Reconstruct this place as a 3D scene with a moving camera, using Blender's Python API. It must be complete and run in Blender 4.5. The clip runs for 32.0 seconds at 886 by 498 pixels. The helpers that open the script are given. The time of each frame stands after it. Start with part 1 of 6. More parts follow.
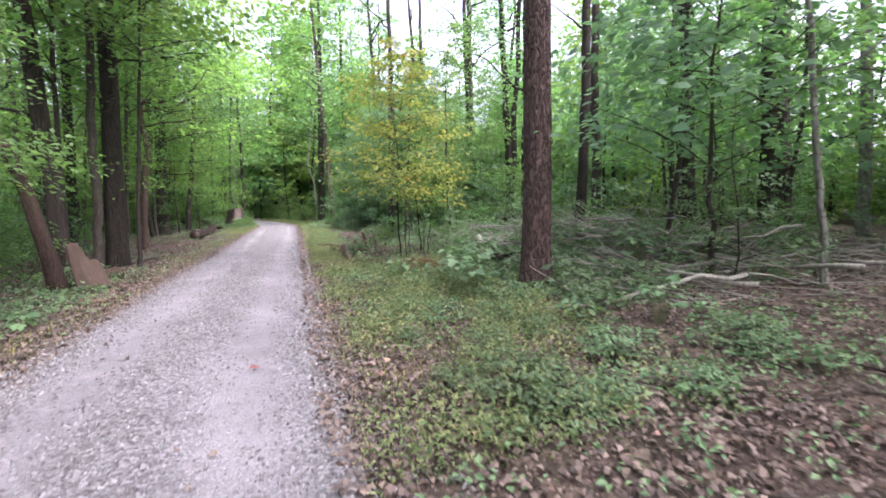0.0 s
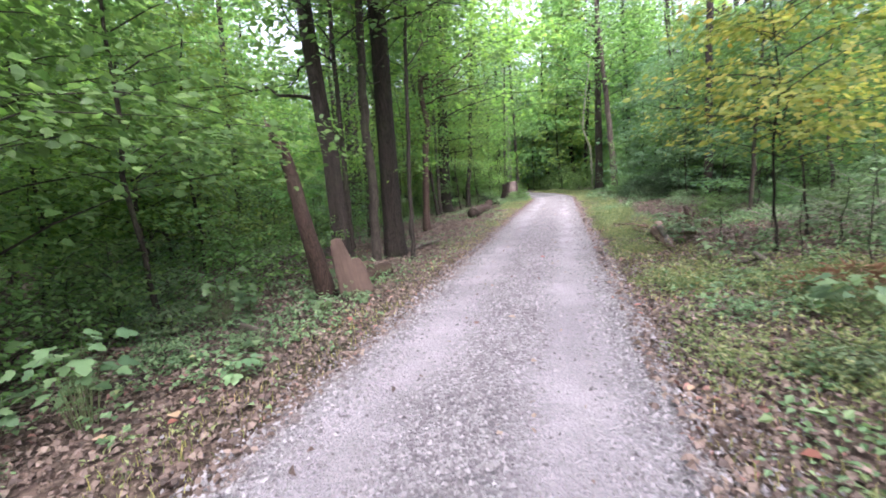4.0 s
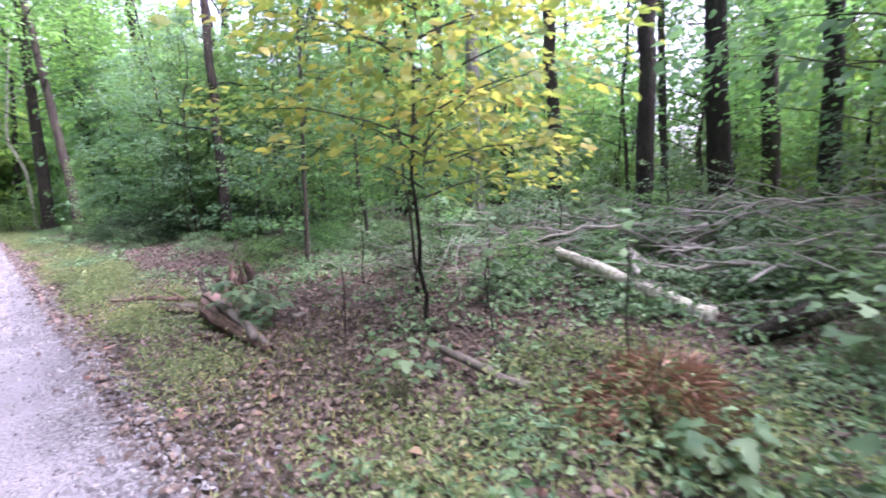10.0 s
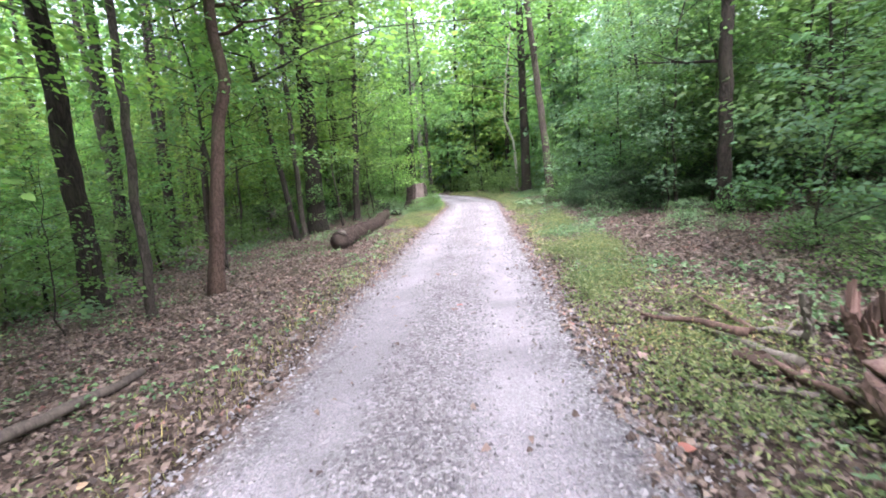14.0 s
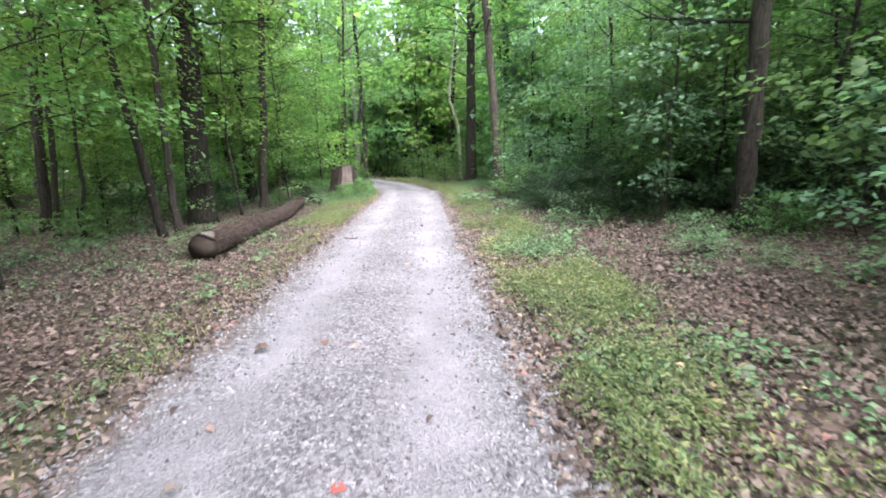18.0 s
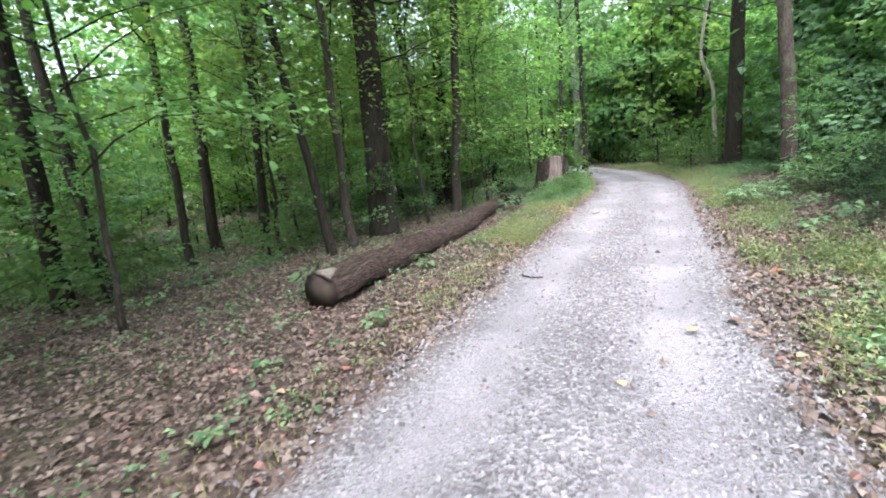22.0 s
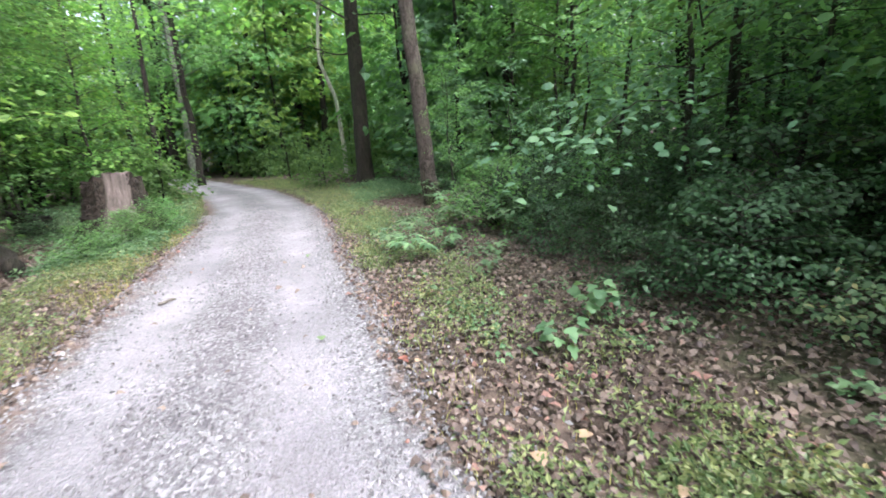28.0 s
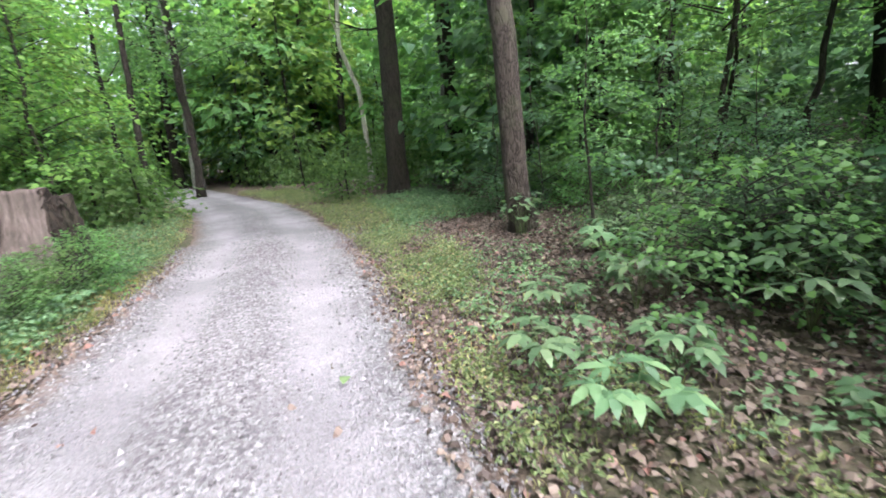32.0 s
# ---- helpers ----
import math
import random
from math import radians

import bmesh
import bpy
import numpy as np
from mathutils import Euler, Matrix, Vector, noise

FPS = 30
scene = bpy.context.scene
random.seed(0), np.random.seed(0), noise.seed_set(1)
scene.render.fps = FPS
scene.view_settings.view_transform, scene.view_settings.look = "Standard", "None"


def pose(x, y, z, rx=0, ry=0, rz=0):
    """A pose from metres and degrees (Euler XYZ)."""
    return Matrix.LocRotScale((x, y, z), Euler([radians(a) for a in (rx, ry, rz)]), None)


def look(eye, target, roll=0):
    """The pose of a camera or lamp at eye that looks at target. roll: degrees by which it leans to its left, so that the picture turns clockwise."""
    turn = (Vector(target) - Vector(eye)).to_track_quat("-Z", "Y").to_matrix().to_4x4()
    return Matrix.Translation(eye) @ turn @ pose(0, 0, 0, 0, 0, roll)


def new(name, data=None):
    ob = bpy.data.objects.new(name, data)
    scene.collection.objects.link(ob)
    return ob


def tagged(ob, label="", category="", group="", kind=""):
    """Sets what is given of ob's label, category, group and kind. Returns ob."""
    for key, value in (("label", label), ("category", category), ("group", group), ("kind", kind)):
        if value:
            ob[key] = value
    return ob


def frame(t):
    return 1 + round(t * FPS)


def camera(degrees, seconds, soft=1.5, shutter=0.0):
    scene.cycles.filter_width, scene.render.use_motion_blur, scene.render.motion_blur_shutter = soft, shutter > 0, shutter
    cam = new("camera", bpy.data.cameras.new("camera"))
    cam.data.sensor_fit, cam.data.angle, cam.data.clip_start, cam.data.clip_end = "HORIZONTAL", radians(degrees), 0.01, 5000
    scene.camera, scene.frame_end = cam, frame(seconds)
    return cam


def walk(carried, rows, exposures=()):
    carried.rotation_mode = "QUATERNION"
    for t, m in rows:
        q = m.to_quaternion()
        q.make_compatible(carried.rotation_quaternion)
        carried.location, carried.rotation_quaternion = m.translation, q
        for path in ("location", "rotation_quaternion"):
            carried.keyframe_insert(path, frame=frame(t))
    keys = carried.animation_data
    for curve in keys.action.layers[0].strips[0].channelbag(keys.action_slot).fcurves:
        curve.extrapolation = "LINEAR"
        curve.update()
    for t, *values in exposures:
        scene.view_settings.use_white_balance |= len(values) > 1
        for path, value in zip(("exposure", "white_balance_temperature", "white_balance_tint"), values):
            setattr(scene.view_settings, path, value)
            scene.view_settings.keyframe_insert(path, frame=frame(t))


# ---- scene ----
# A gravel lane through a beech and pine wood in early autumn, under an overcast sky.
# ---------------------------------------------------------------- camera
cam = camera(90.81, 32.0, soft=1.75, shutter=0.45)
# seconds, eye x, y, z, heading clockwise from north, pitch, lean
ROWS = [
    (0, -0.987, 0.000, 1.456, 18.73, -5.60, 0.24),
    (0.5, -0.990, 0.487, 1.488, 16.93, -5.25, -0.11),
    (1, -0.911, 0.949, 1.483, 11.57, -5.61, -0.56),
    (1.5, -0.959, 1.372, 1.469, 10.21, -5.56, 0.60),
    (2, -1.041, 1.761, 1.474, 9.22, -5.99, 0.19),
    (2.5, -1.095, 2.178, 1.487, 0.19, -6.03, -2.93),
    (3, -1.214, 2.571, 1.488, -5.17, -6.90, -2.74),
    (3.5, -1.328, 2.978, 1.481, -11.04, -7.88, -3.54),
    (5.5, -1.702, 4.610, 1.458, -20.47, -9.50, -4.39),
    (6, -1.785, 4.966, 1.473, -10.84, -7.77, -4.56),
    (6.5, -1.713, 5.325, 1.469, -5.99, -6.96, -6.62),
    (7, -1.603, 5.617, 1.509, 8.85, -7.60, -4.98),
    (7.5, -1.519, 5.884, 1.544, 33.90, -8.50, -4.84),
    (8, -1.385, 6.123, 1.549, 49.76, -8.89, -2.53),
    (8.5, -1.321, 6.393, 1.539, 61.96, -7.21, -0.32),
    (9, -1.372, 6.831, 1.510, 65.21, -7.39, -0.70),
    (9.5, -1.362, 7.253, 1.457, 55.72, -7.10, -1.78),
    (10, -1.326, 7.710, 1.445, 46.54, -7.40, -1.93),
    (10.5, -1.429, 8.147, 1.458, 41.05, -7.67, -2.65),
    (11, -1.494, 8.472, 1.450, 26.16, -7.11, -5.01),
    (11.5, -1.554, 8.814, 1.450, 11.98, -7.61, -1.20),
    (12, -1.588, 9.212, 1.459, 5.99, -8.08, -4.04),
    (12.5, -1.525, 9.638, 1.458, 0.03, -8.64, -4.44),
    (13, -1.540, 10.035, 1.451, -1.86, -8.80, -2.67),
    (13.5, -1.583, 10.455, 1.469, -1.90, -9.39, -3.89),
    (14, -1.549, 10.859, 1.486, -5.69, -9.37, -4.69),
    (14.5, -1.574, 11.236, 1.465, -6.73, -9.62, -3.82),
    (16.5, -1.475, 12.498, 1.473, -0.26, -10.42, 0.00),
    (17, -1.446, 12.930, 1.487, -0.38, -10.82, -0.16),
    (17.5, -1.492, 13.401, 1.498, 3.43, -11.20, -1.85),
    (18, -1.452, 13.885, 1.492, 2.30, -11.81, -1.30),
    (18.5, -1.456, 14.273, 1.498, 0.79, -11.49, -1.67),
    (19, -1.470, 14.663, 1.513, -3.32, -12.19, -2.53),
    (19.5, -1.434, 15.156, 1.511, -14.77, -11.06, -2.57),
    (20, -1.476, 15.587, 1.505, -21.45, -11.01, -3.25),
    (20.5, -1.514, 15.990, 1.518, -25.82, -10.52, -4.38),
    (21, -1.510, 16.380, 1.528, -29.52, -10.32, -3.42),
    (21.5, -1.540, 16.772, 1.520, -27.87, -10.85, -3.96),
    (22, -1.515, 17.178, 1.508, -26.82, -11.49, -5.92),
    (22.5, -1.497, 17.578, 1.511, -23.76, -12.21, -4.71),
    (23, -1.494, 17.966, 1.517, -18.07, -13.05, -3.64),
    (23.5, -1.459, 18.397, 1.506, -20.14, -14.15, -3.81),
    (24, -1.450, 18.774, 1.501, -19.15, -15.07, -3.74),
    (24.5, -1.485, 19.213, 1.516, -8.98, -16.01, -3.87),
    (25, -1.467, 19.677, 1.526, -10.67, -15.46, -3.31),
    (25.5, -1.434, 20.101, 1.528, -3.43, -15.73, -1.66),
    (26, -1.372, 20.495, 1.532, 5.43, -14.57, -2.16),
    (26.5, -1.316, 20.933, 1.538, 6.52, -13.00, -1.59),
    (28.5, -1.275, 22.417, 1.517, 19.79, -14.29, -3.51),
    (29, -1.259, 22.872, 1.496, 14.42, -13.40, -4.93),
    (29.5, -1.238, 23.334, 1.463, 14.38, -13.63, -5.30),
    (30, -1.214, 23.851, 1.448, 10.84, -12.87, -8.66),
    (30.5, -1.225, 24.347, 1.441, 12.17, -12.00, -3.33),
    (31, -1.296, 24.816, 1.437, 15.17, -13.17, -3.73),
    (31.5, -1.282, 25.319, 1.428, 14.11, -13.33, -4.06),
    (32, -1.302, 25.772, 1.422, 16.24, -13.26, -4.01),
]


def stand(x, y, z, heading, pitch, lean):
    a, b = radians(heading), radians(pitch)
    return look((x, y, z), (x + math.sin(a) * math.cos(b), y + math.cos(a) * math.cos(b), z + math.sin(b)), lean)


walk(cam, [(row[0], stand(*row[1:])) for row in ROWS], [(0, 2.72, 6050, 30), (6, 2.88, 6050, 29), (8, 3.12, 5900, 31), (9, 3.42, 5450, 47), (10, 3.16, 5650, 42), (11, 3.03, 5850, 34), (12, 3.08, 5950, 31), (14, 3.12, 5950, 28), (20, 2.95, 5900, 19), (26, 2.84, 5850, 18), (32, 2.86, 5950, 20)])

import functools

# ---------------------------------------------------------------- world and light
world = bpy.data.worlds.new("sky")
scene.world = world
world.use_nodes = True
wn = world.node_tree
wn.nodes.clear()
sky = wn.nodes.new("ShaderNodeTexSky")
sky.sky_type = "NISHITA"
sky.sun_disc = False
sky.sun_elevation = radians(56)
sky.sun_rotation = radians(152)
sky.air_density, sky.dust_density, sky.ozone_density = 1.0, 8.0, 1.0
bg = wn.nodes.new("ShaderNodeBackground")
bg.inputs["Strength"].default_value = 0.15
wo = wn.nodes.new("ShaderNodeOutputWorld")
veil = wn.nodes.new("ShaderNodeHueSaturation")
veil.inputs["Saturation"].default_value = 0.5
wn.links.new(sky.outputs[0], veil.inputs["Color"])
wn.links.new(veil.outputs[0], bg.inputs["Color"])
wn.links.new(bg.outputs[0], wo.inputs["Surface"])
sun_data = bpy.data.lights.new("sun", "SUN")
sun_data.energy = 0.9
sun_data.angle = radians(70)
sun_data.color = (1.0, 0.97, 0.92)
sun = new("sun", sun_data)
sun.rotation_euler = (radians(34), 0, radians(28))

# ---------------------------------------------------------------- materials
RNG = np.random.default_rng(7)


class Nodes:
    """A small builder for node materials."""

    def __init__(self, name):
        self.mat = bpy.data.materials.new(name)
        self.mat.use_nodes = True
        self.tree = self.mat.node_tree
        self.tree.nodes.clear()
        self.out = self.tree.nodes.new("ShaderNodeOutputMaterial")

    def add(self, kind, props=(), **sockets):
        n = self.tree.nodes.new(kind)
        for key, value in props:
            setattr(n, key, value)
        for key, value in sockets.items():
            self.put(n, key.replace("_", " "), value)
        return n

    def put(self, n, key, value):
        sock = n.inputs[int(key)] if key.isdigit() else n.inputs[key]
        if isinstance(value, bpy.types.NodeSocket):
            self.tree.links.new(value, sock)
        else:
            sock.default_value = value

    def coords(self, scale=(1, 1, 1)):
        tc = self.add("ShaderNodeTexCoord")
        mp = self.add("ShaderNodeMapping", Vector=tc.outputs["Object"], Scale=scale)
        return mp.outputs[0]

    def noise(self, vec, scale, detail=4.0, rough=0.6):
        return self.add("ShaderNodeTexNoise", Vector=vec, Scale=scale, Detail=detail, Roughness=rough).outputs["Fac"]

    def ramp(self, fac, stops):
        n = self.add("ShaderNodeValToRGB", Fac=fac)
        el = n.color_ramp.elements
        el.remove(el[1])
        el[0].position, el[0].color = stops[0][0], (*stops[0][1], 1)
        for p, c in stops[1:]:
            el.new(p).color = (*c, 1)
        return n.outputs[0]

    def mix(self, fac, a, b, blend="MIX"):
        n = self.add("ShaderNodeMix", (("data_type", "RGBA"), ("blend_type", blend)))
        for i, v in ((0, fac), (6, a), (7, b)):
            if isinstance(v, bpy.types.NodeSocket):
                self.tree.links.new(v, n.inputs[i])
            else:
                n.inputs[i].default_value = (*v, 1) if isinstance(v, tuple) and len(v) == 3 else v
        return n.outputs[2]

    def math(self, op, a, b=0.0):
        n = self.add("ShaderNodeMath", (("operation", op),))
        self.put(n, "0", a)
        self.put(n, "1", b)
        return n.outputs[0]

    def bump(self, height, strength, distance=0.02):
        return self.add("ShaderNodeBump", Height=height, Strength=strength, Distance=distance).outputs[0]

    def surface(self, shader):
        self.tree.links.new(shader, self.out.inputs["Surface"])
        return self.mat

    def principled(self, color, rough, normal=None, spec=0.4):
        n = self.add("ShaderNodeBsdfPrincipled", Roughness=rough)
        self.put(n, "Base Color", color if isinstance(color, bpy.types.NodeSocket) else (*color, 1))
        self.put(n, "Specular IOR Level", spec)
        if normal is not None:
            self.put(n, "Normal", normal)
        return n.outputs[0]


def leaf_material(name, dark, mid, light, rare=None, through_light=0.45, gloss=0.5, own_tone=0.55):
    m = Nodes(name)
    geo = m.add("ShaderNodeNewGeometry")
    info = m.add("ShaderNodeObjectInfo")
    stops = [(0.0, dark), (0.5, mid), (0.95, light)] + ([(1.0, rare)] if rare else [])
    clump = m.noise(m.coords(), 1.1, 3, 0.6)
    own = m.math("MULTIPLY_ADD", geo.outputs["Random Per Island"], own_tone)
    own.node.inputs[2].default_value = 0.5 - own_tone * 0.5
    tone = m.math("ADD", own, m.math("MULTIPLY", m.math("SUBTRACT", clump, 0.5), 0.9))
    col = m.ramp(tone, stops)
    hue = m.add("ShaderNodeHueSaturation", Color=col)
    m.put(hue, "Hue", m.math("MULTIPLY_ADD", info.outputs["Random"], 0.03))
    hue.inputs["Hue"].links[0].from_node.inputs[2].default_value = 0.485
    val = m.math("MULTIPLY_ADD", info.outputs["Random"], 0.5)
    val.node.inputs[2].default_value = 0.78
    m.put(hue, "Value", val)
    col = hue.outputs[0]
    face = m.principled(col, gloss, spec=0.35)
    glow = m.add("ShaderNodeBsdfTranslucent", Color=m.mix(0.5, col, m.mix(1.0, col, (1.25, 1.3, 0.6), "MULTIPLY")))
    mixer = m.add("ShaderNodeMixShader", Fac=through_light)
    m.tree.links.new(face, mixer.inputs[1])
    m.tree.links.new(glow.outputs[0], mixer.inputs[2])
    return m.surface(mixer.outputs[0])


def bark_material(name, dark, light, scale=9.0, stretch=0.22, depth=0.03, moss=0.25, moss_color=(0.07, 0.10, 0.04), lying=False):
    m = Nodes(name)
    vec = m.coords((1, stretch, 1) if lying else (1, 1, stretch))
    big = m.noise(m.coords(), 1.3, 3)
    warp = m.mix(0.12 if lying else 0.2, vec, m.add("ShaderNodeTexNoise", Vector=vec, Scale=scale * 0.7, Detail=3.0).outputs["Color"])
    vor = m.add("ShaderNodeTexVoronoi", (("feature", "DISTANCE_TO_EDGE"),), Vector=warp, Scale=scale).outputs["Distance"]
    plates = m.ramp(vor, [(0.0, (0, 0, 0)), (0.13, (0.7, 0.7, 0.7)), (0.4, (1, 1, 1))])
    fine = m.noise(vec, scale * 6, 5, 0.7)
    h = m.math("ADD", plates, m.math("MULTIPLY", fine, 0.5))
    col = m.mix(plates, dark, light)
    col = m.mix(m.math("MULTIPLY", fine, 0.55), col, tuple(c * 0.45 for c in light))
    patch = m.ramp(big, [(0.52, (0, 0, 0)), (0.72, (moss, moss, moss))])
    col = m.mix(patch, col, moss_color)
    info = m.add("ShaderNodeObjectInfo")
    hue = m.add("ShaderNodeHueSaturation", Color=col)
    val = m.math("MULTIPLY_ADD", info.outputs["Random"], 0.5)
    val.node.inputs[2].default_value = 0.75
    m.put(hue, "Value", val)
    return m.surface(m.principled(hue.outputs[0], 0.9, m.bump(h, 0.9, depth), 0.2))


GREEN = leaf_material("leaf_green", (0.055, 0.125, 0.045), (0.105, 0.215, 0.072), (0.17, 0.30, 0.095), (0.27, 0.34, 0.09), 0.62)
# bluish green of its own; on far growth the blue stands in for haze
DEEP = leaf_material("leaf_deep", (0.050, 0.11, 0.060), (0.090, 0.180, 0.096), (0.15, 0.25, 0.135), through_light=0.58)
# darker leaf copy: the thicket's deep shade is put into its colour
SHADED = leaf_material("leaf_shaded", (0.022, 0.051, 0.025), (0.045, 0.098, 0.044), (0.078, 0.140, 0.062), through_light=0.5)
LIME = leaf_material("leaf_lime", (0.08, 0.165, 0.045), (0.15, 0.27, 0.068), (0.24, 0.37, 0.09), (0.36, 0.39, 0.09), 0.65)
VERGE = leaf_material("leaf_verge", (0.066, 0.104, 0.046), (0.142, 0.182, 0.078), (0.225, 0.245, 0.112), (0.31, 0.25, 0.13), 0.42, own_tone=0.9)
YELLOW = leaf_material("leaf_yellow", (0.12, 0.20, 0.055), (0.24, 0.31, 0.080), (0.45, 0.42, 0.11), (0.53, 0.34, 0.08), 0.62, own_tone=0.8)
HERB = leaf_material("leaf_herb", (0.048, 0.096, 0.048), (0.095, 0.168, 0.082), (0.16, 0.24, 0.118), (0.26, 0.27, 0.12), 0.42, own_tone=0.8)
GRASS = leaf_material("grass_blade", (0.09, 0.11, 0.038), (0.19, 0.195, 0.065), (0.29, 0.26, 0.105), (0.33, 0.24, 0.12), own_tone=0.9)
RUST = leaf_material("dead_fern", (0.115, 0.060, 0.038), (0.21, 0.116, 0.074), (0.31, 0.185, 0.122), through_light=0.15, own_tone=0.9)
LITTER = leaf_material("dry_leaf", (0.049, 0.037, 0.030), (0.120, 0.091, 0.072), (0.217, 0.176, 0.139), (0.222, 0.131, 0.100), through_light=0.08, gloss=0.6, own_tone=1.0)
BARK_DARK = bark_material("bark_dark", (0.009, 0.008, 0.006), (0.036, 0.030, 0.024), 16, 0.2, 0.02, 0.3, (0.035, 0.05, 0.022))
BARK_PINE = bark_material("bark_pine", (0.026, 0.017, 0.015), (0.145, 0.100, 0.090), 17, 0.3, 0.06, 0.1)
BARK_RED = bark_material("bark_red", (0.021, 0.014, 0.010), (0.068, 0.045, 0.034), 16, 0.35, 0.012, 0.2)
BARK_PALE = bark_material("bark_pale", (0.067, 0.068, 0.056), (0.190, 0.195, 0.167), 10, 0.5, 0.008, 0.5, (0.152, 0.200, 0.112))
BARK_LOG = bark_material("bark_log", (0.017, 0.012, 0.010), (0.130, 0.092, 0.076), 27, 0.13, 0.05, 0.12, lying=True)
BARK_MID = bark_material("bark_mid", (0.017, 0.015, 0.012), (0.063, 0.055, 0.044), 18, 0.3, 0.012, 0.4)
BARK_ROT = bark_material("rotten_bark", (0.009, 0.008, 0.007), (0.052, 0.040, 0.032), 12, 0.3, 0.02, 0.3, (0.038, 0.055, 0.023))
BARK_FLAKE = bark_material("bark_flaking", (0.016, 0.013, 0.011), (0.075, 0.062, 0.052), 17, 0.3, 0.02, 0.3)
BARK_WHITE = bark_material("dead_wood_pale", (0.190, 0.180, 0.140), (0.456, 0.450, 0.372), 14, 0.12, 0.008, 0.3)


def wood_material(name, dark, light, scale=6.0):
    m = Nodes(name)
    vec = m.coords((1, 1, 0.08))
    grain = m.noise(vec, scale * 5, 6, 0.7)
    blotch = m.noise(m.coords(), 3.0, 4)
    col = m.mix(m.ramp(grain, [(0.3, (0, 0, 0)), (0.7, (1, 1, 1))]), dark, light)
    col = m.mix(m.ramp(blotch, [(0.45, (0, 0, 0)), (0.7, (0.7, 0.7, 0.7))]), col, dark)
    return m.surface(m.principled(col, 0.85, m.bump(grain, 0.7, 0.01), 0.2))


WOOD_RED = wood_material("split_wood_red", (0.043, 0.030, 0.024), (0.123, 0.088, 0.069))
WOOD_PLANK = wood_material("split_wood_tan", (0.030, 0.021, 0.016), (0.074, 0.052, 0.040), 4.0)
WOOD_LIMB = wood_material("bare_limb", (0.034, 0.029, 0.024), (0.115, 0.098, 0.082))
WOOD_ROT = wood_material("rotten_wood", (0.028, 0.020, 0.015), (0.162, 0.105, 0.084))
WOOD_GREY = wood_material("weathered_wood", (0.052, 0.045, 0.037), (0.209, 0.190, 0.163))
STICK = wood_material("dead_stick", (0.114, 0.106, 0.091), (0.342, 0.330, 0.288))


def cut_material():
    """A weathered sawn face: rings about the heart and radial checks."""
    m = Nodes("sawn_end")
    vec = m.coords()
    ring = m.add("ShaderNodeTexWave", (("wave_type", "RINGS"), ("rings_direction", "Y")), Vector=vec, Scale=16.0, Distortion=3.0, Detail=3.0).outputs["Fac"]
    blotch = m.noise(vec, 9, 4)
    col = m.mix(m.math("MULTIPLY", ring, 0.55), (0.028, 0.021, 0.017), (0.085, 0.066, 0.053))
    col = m.mix(m.ramp(blotch, [(0.42, (0, 0, 0)), (0.68, (0.8, 0.8, 0.8))]), col, (0.03, 0.024, 0.020))
    return m.surface(m.principled(col, 0.9, m.bump(ring, 0.4, 0.006), 0.2))


WOOD_CUT = cut_material()


def ground_material():
    m = Nodes("forest_floor")
    vec = m.coords()
    patch = m.noise(vec, 0.35, 4)
    vor = m.add("ShaderNodeTexVoronoi", Vector=vec, Scale=11.0)
    cell = m.add("ShaderNodeSeparateColor", Color=vor.outputs["Color"]).outputs[0]
    litter = m.ramp(cell, [(0.0, (0.025, 0.019, 0.015)), (0.4, (0.061, 0.045, 0.036)), (0.75, (0.108, 0.081, 0.065)), (1.0, (0.173, 0.133, 0.108))])
    soil = m.ramp(m.noise(vec, 22, 6, 0.7), [(0.3, (0.025, 0.019, 0.014)), (0.7, (0.072, 0.053, 0.042))])
    moss = m.ramp(m.noise(vec, 30, 5, 0.7), [(0.3, (0.02, 0.035, 0.014)), (0.7, (0.06, 0.085, 0.032))])
    small = m.add("ShaderNodeTexVoronoi", Vector=vec, Scale=34.0)
    bit = m.add("ShaderNodeSeparateColor", Color=small.outputs["Color"]).outputs[1]
    crumbs = m.ramp(bit, [(0.0, (0.016, 0.012, 0.010)), (0.5, (0.062, 0.046, 0.037)), (1.0, (0.165, 0.128, 0.103))])
    soil = m.mix(m.ramp(m.noise(vec, 7.0, 3), [(0.35, (0.25, 0.25, 0.25)), (0.6, (1, 1, 1))]), soil, crumbs)
    col = m.mix(m.ramp(m.noise(vec, 3.0, 4), [(0.35, (0, 0, 0)), (0.6, (1, 1, 1))]), soil, litter)
    col = m.mix(m.ramp(patch, [(0.5, (0, 0, 0)), (0.72, (0.75, 0.75, 0.75))]), col, moss)
    h = m.math("ADD", m.math("MULTIPLY", vor.outputs["Distance"], 0.7), m.noise(vec, 40, 5, 0.7))
    return m.surface(m.principled(col, 0.95, m.bump(h, 0.9, 0.03), 0.15))


